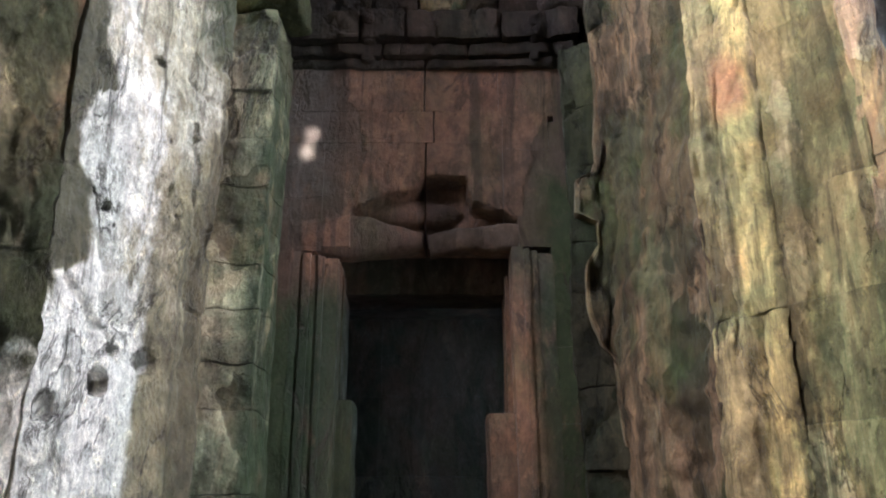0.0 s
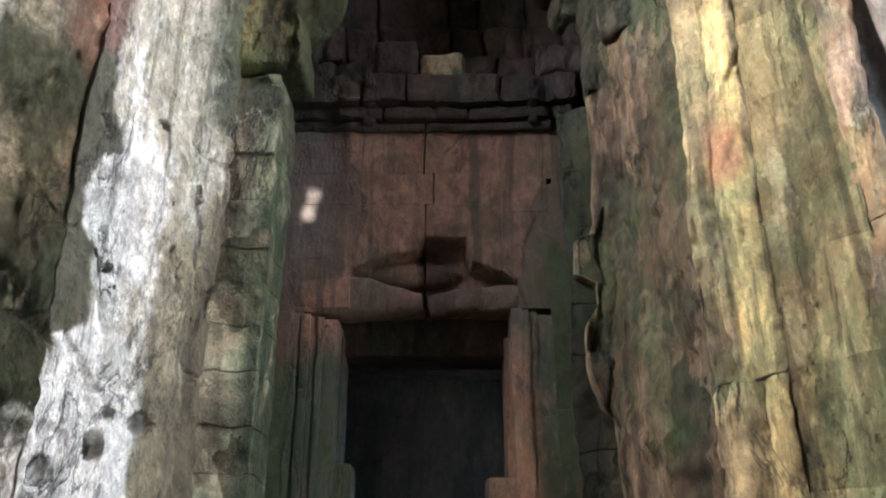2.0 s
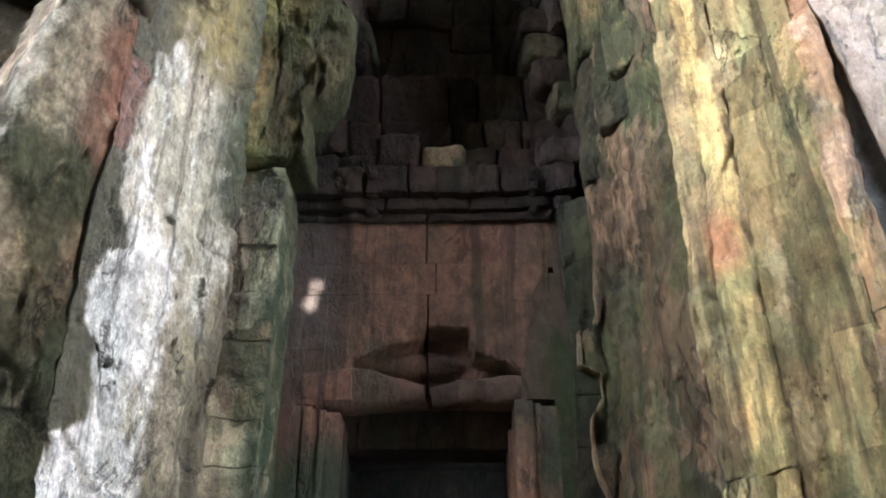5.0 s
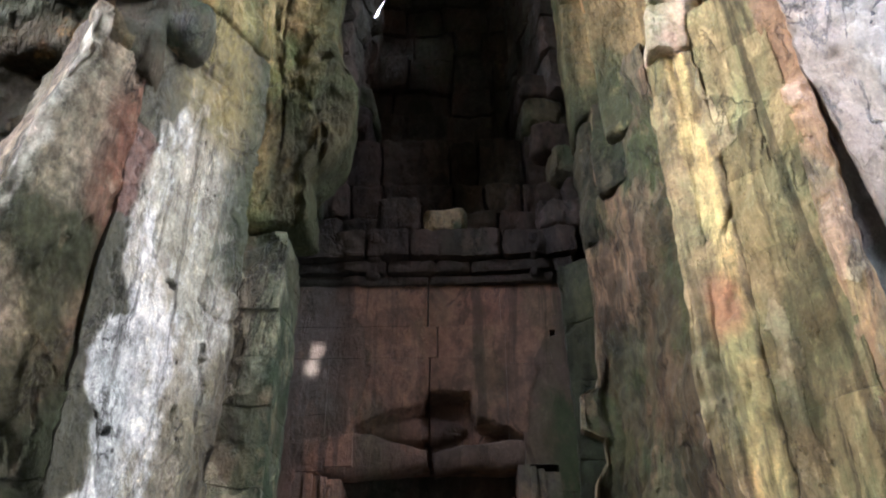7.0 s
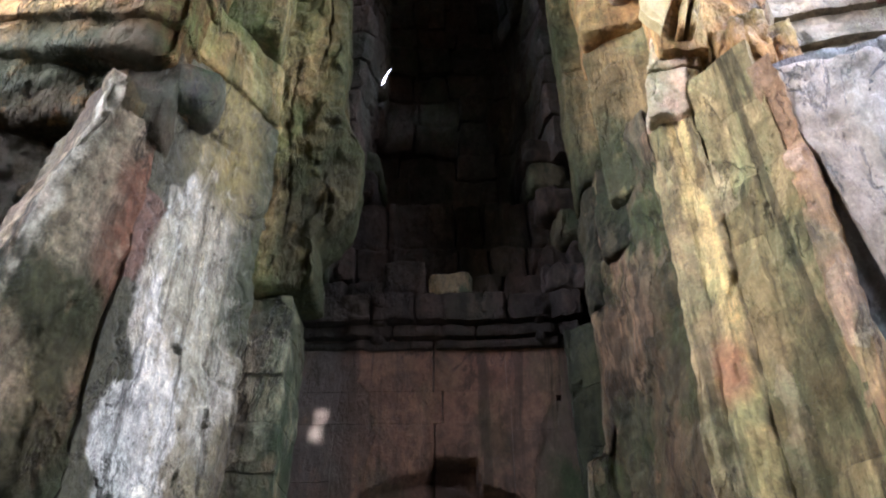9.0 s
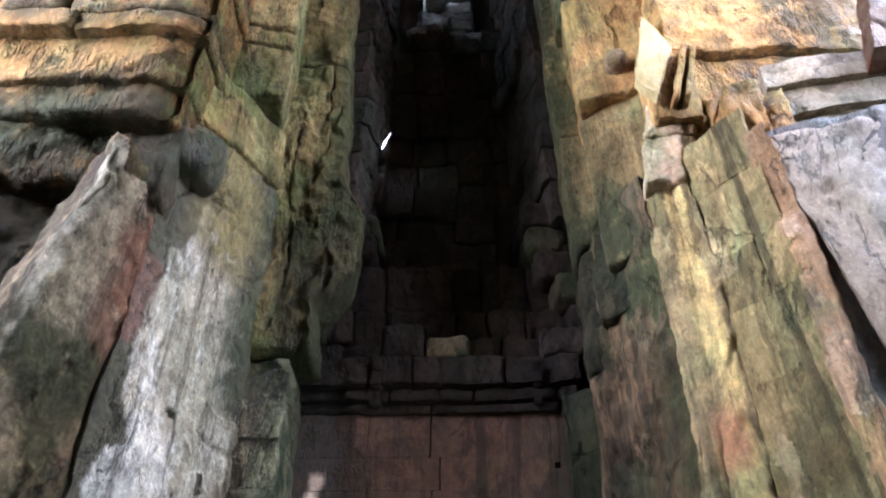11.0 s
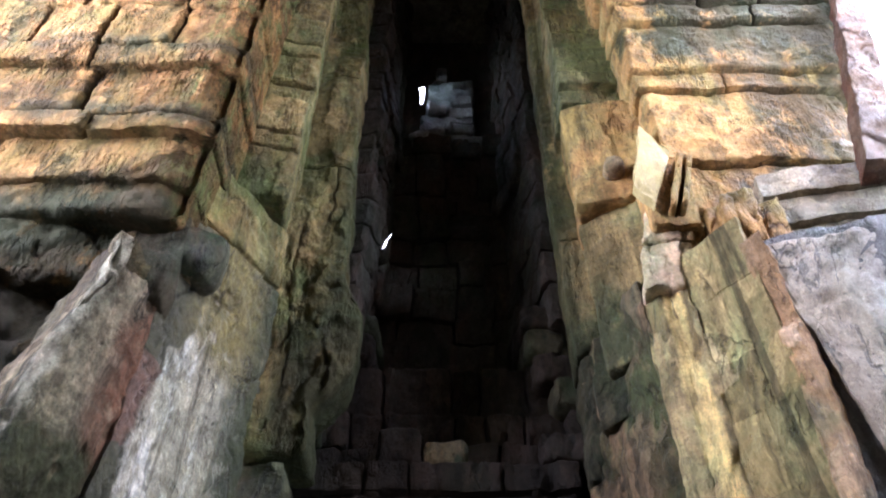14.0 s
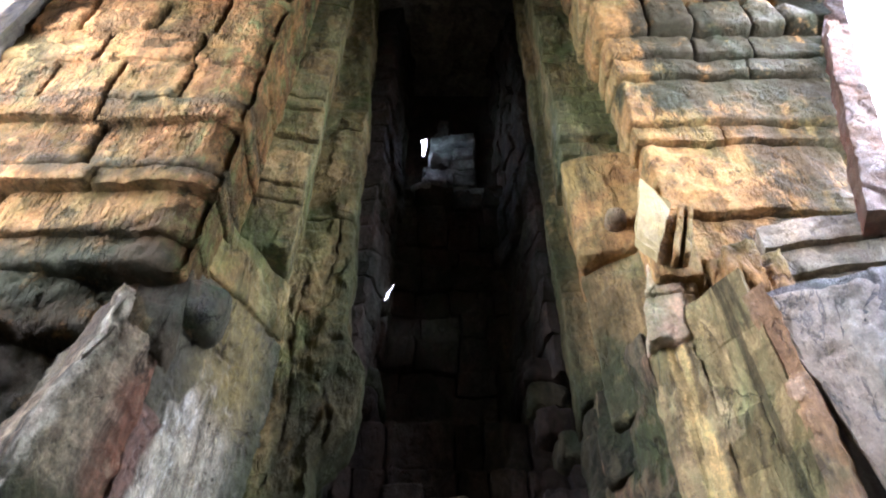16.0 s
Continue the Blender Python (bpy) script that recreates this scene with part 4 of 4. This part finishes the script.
bl = thing("corbel_mass", (-1.2, 3.0, 4.6), "green and ochre corbelled stone courses", "corbelling", group="corbelled masonry")
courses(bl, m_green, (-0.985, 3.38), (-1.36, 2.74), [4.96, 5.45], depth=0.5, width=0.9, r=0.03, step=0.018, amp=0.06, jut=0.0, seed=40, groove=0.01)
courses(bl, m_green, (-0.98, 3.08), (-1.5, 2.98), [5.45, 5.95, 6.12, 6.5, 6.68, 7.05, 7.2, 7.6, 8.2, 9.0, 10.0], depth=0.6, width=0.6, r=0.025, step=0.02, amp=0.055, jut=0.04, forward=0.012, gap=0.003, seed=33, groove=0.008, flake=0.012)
br = thing("corbel_mass", (1.0, 2.95, 4.5), "ochre corbelled stone courses with smooth blocks", "corbelling", group="corbelled masonry")
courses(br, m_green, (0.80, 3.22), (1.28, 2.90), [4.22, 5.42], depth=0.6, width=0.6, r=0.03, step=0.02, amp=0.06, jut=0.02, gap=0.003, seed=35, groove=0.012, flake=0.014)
courses(br, m_up_r, (0.77, 3.03), (1.26, 2.93), [5.36, 6.42], depth=0.6, width=0.6, r=0.03, step=0.02, amp=0.05, jut=0.01, gap=0.003, seed=34, groove=0.006)
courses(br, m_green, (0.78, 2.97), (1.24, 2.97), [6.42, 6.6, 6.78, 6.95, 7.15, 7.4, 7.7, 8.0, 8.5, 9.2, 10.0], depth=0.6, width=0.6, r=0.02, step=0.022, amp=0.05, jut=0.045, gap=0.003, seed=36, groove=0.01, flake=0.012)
knob = thing("stone_stub", (1.02, 2.9, 5.57), "broken round stone stub on a smooth ochre block", "stone stub")
stone(knob, m_strip_r, (0.96, 2.87, 5.54), A, N, 0.12, 0.2, 0.13, 0.05, step=0.012, amp=0.04, name="stub")
flap = thing("plaster_remnant", (1.2, 2.68, 4.9), "pale yellow triangular remnant of wall plaster", "plaster")
def plate(name, outline, y, thick, material, parent):
    """A thin broken sheet of plaster with a ragged rim."""
    rim = []
    for (x0, z0), (x1, z1) in zip(outline, outline[1:] + outline[:1]):
        for k in range(8):
            p = Vector((x0 + (x1 - x0) * k / 8, y, z0 + (z1 - z0) * k / 8))
            rim.append(p + noise.noise_vector(p * 16) * 0.016)
    m = len(rim)
    verts = [p - parent.location for p in rim] + [p + Vector((0, thick, 0)) - parent.location for p in rim]
    faces = [tuple(range(m))] + [(k, k + m, (k + 1) % m + m, (k + 1) % m) for k in range(m)]
    return mesh_part(name, verts, faces, material, parent, smooth=False)


plate("plaster_sheet", [(1.15, 5.72), (1.03, 5.13), (1.11, 4.96), (1.285, 5.45)], 2.70, 0.06, m_pale, flap)
for x in (1.175, 1.235):
    stone(flap, m_up_r, (x, 2.66, 4.93), (1, -0.1), (-0.1, -1), 0.036, 0.2, 0.47, 0.014, step=0.012, amp=0.03, name="plaster_fillet", lean=0.28)
stone(flap, m_up_r, (1.10, 2.76, 4.86), (1, -0.1), (-0.1, -1), 0.26, 0.25, 0.62, 0.02, step=0.018, amp=0.04, name="plaster_backing")
head = thing("capital", (1.2, 2.95, 4.5), "worn carved capital stone with pale flaking surface", "capital", group="broken capitals")
for x, y, z, w, h, mat in ((1.05, 2.86, 4.79, 0.27, 0.34, m_cap), (0.985, 2.87, 4.45, 0.27, 0.335, m_cap), (1.37, 2.70, 4.66, 0.16, 0.30, m_up_r), (1.41, 2.58, 4.50, 0.17, 0.44, m_up_r), (1.48, 2.60, 4.50, 0.22, 0.34, m_up_r)):
    stone(head, mat, (x, y, z), (1, -0.25), (-0.25, -1), w, 0.4, h, 0.022, step=0.013, amp=0.06, name="carved_stone", flake=0.02, groove=0.012, lean=0.19 if mat == m_cap else 0.0)
stone(head, m_r3, (1.05, 2.95, 4.10), (1, -0.4), (-0.4, -1), 0.19, 0.3, 0.42, 0.04, step=0.014, amp=0.07, name="carved_stone")
stone(head, m_r2, (1.225, 2.87, 4.12), (1, -0.5), (-0.5, -1), 0.17, 0.3, 0.46, 0.04, step=0.014, amp=0.07, name="carved_stone")
al = thing("corbel_mass", (-1.9, 2.4, 4.7), "golden corbelled cornice of worn stone courses", "corbelling", group="corbelled masonry")
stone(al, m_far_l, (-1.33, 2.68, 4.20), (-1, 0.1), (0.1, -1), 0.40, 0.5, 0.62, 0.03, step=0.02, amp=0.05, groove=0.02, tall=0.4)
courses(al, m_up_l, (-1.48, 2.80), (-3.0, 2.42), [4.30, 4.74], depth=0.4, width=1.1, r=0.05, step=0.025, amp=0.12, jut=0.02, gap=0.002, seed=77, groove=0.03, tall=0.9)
chop = random.Random(5)


def corner(reach):
    """Rounds off the end of a course where it turns back into the recess."""
    return lambda u, v: -0.18 * (1 - math.sqrt(1 - max(0.0, 1 - u * reach / 0.2) ** 2))


# steepness of the line of sight at the lower and upper edge, distance, edge radius, length of the blocks
for s0, s1, y, r, wid in ((1.25, 1.36, 2.55, 0.05, 2.4), (1.36, 1.55, 2.50, 0.04, 1.3), (1.55, 1.615, 2.43, 0.02, 0.8), (1.615, 1.85, 2.42, 0.05, 0.9), (1.85, 1.955, 2.36, 0.02, 1.0),
                          (1.955, 2.18, 2.35, 0.04, 0.40), (2.18, 2.38, 2.31, 0.05, 0.55), (2.38, 2.66, 2.28, 0.06, 0.42), (2.66, 2.95, 2.24, 0.05, 0.5), (2.95, 3.3, 2.2, 0.05, 0.6), (3.3, 4.2, 2.16, 0.05, 0.8)):
    x, z0, z1 = -0.53 * y, 1.5 + s0 * y, 1.5 + s1 * y
    first = True
    while x > -3.3:
        w = max(0.25, wid * chop.uniform(0.7, 1.25)) if not first else max(0.45, wid * 0.9)
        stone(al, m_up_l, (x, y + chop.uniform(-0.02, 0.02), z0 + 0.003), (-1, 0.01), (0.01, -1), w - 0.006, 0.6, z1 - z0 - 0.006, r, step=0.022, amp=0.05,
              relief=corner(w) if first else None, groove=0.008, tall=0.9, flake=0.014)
        x -= w
        first = False
FAR = 1.10
ar = thing("corbel_mass", (1.7, 2.4, 4.3), "golden corbelled cornice with plaster remains and dark moss", "corbelling", group="corbelled masonry")
for z0, z1, y, r, wid in ((4.30, 4.70, 2.60, 0.03, 2.0), (4.70, 5.08, 2.54, 0.03, 2.0), (5.08, 5.74, 2.49, 0.025, 1.4), (5.74, 5.90, 2.42, 0.02, 0.9), (5.90, 6.42, 2.39, 0.03, 1.1), (6.42, 6.62, 2.36, 0.03, 0.8), (6.62, 6.9, 2.31, 0.04, 0.6), (6.9, 7.3, 2.20, 0.05, 0.4), (7.3, 8.0, 2.1, 0.05, 0.5), (8.0, 9.0, 2.0, 0.05, 0.6), (9.0, 10.9, 1.95, 0.05, 0.8)):
    y, z0, z1 = y * FAR, 1.5 + (z0 - 1.5) * FAR, 1.5 + (z1 - 1.5) * FAR
    end = min(3.2, (0.925 + 0.29 * ((z0 - 1.5) / y - 1.47)) * y)
    courses(ar, m_up_r, ((0.455 if z0 > 5.3 else 0.462) * y, y), (end, y), [z0, z1], depth=0.7, width=wid, r=r, step=0.02, amp=0.05, jut=0.02, gap=0.004, seed=int(z0 * 100) + 7, groove=0.008, flake=0.012, tall=0.9)
brick = thing("laterite_edge", (2.1, 2.2, 4.75), "broken red laterite edge of the fallen wall", "wall edge")
for k in range(3):
    z = 4.95 + 1.2 * k
    stone(brick, m_brick_red, (2.13 + 0.265 * (z - 4.95), 2.40, z), (1, -0.12), (-0.12, -1), 0.175, 0.16, 1.198, 0.006, step=0.022, amp=0.05, lean=0.265, name="laterite_block")
# moulded bands under the cornice beside the fallen wall
bands = thing("moulding", (1.9, 2.3, 4.0), "weathered grey-brown moulded stone bands", "moulding")
for k in range(8):
    z0, z1, y = 3.98 + 0.0925 * k, 4.0725 + 0.0925 * k, 2.37 - 0.008 * k + (0.022 if k % 2 else 0.0)
    courses(bands, m_band, (0.63 * y * 1.14, y * 1.14), (3.1, y * 1.14 - 0.3), [1.5 + (z0 - 1.5) * 1.14, 1.5 + (z1 - 1.5) * 1.14], depth=0.6, width=0.9, r=0.010, step=0.018, amp=0.035, jut=0.006, gap=0.002, seed=60 + k, tall=0.9, groove=0.006, flake=0.008)

# ---- daylight seen through two small gaps in the shaft ----
def sky_gap(name, outline, label):
    mid = sum((Vector(p) for p in outline), Vector()) / len(outline)
    ob = mesh_part(name, [Vector(p) - mid for p in outline], [tuple(range(len(outline)))], m_sky, None, label, smooth=False)
    ob.location = mid
    return tagged(ob, label, "backdrop", "", "structure")


sky_gap("backdrop_gap", [(-0.31, 4.37, 8.93), (-0.25, 4.37, 8.96), (-0.245, 4.37, 8.80), (-0.265, 4.37, 8.62), (-0.285, 4.37, 8.62), (-0.29, 4.37, 8.80)], "white daylight seen through a gap beside the rubble")
sky_gap("backdrop_slit", [(-0.485, 4.0, 6.02), (-0.462, 4.0, 6.06), (-0.445, 4.0, 6.15), (-0.418, 4.0, 6.22), (-0.435, 4.0, 6.16), (-0.468, 4.0, 6.11)], "thin sliver of daylight between two stones")
sky_gap("backdrop_sky", [(7.5, -3.0, 1.0), (7.5, 11.0, 1.0), (7.5, 11.0, 22.0), (7.5, -3.0, 22.0)], "bright white overcast sky beyond the fallen wall")
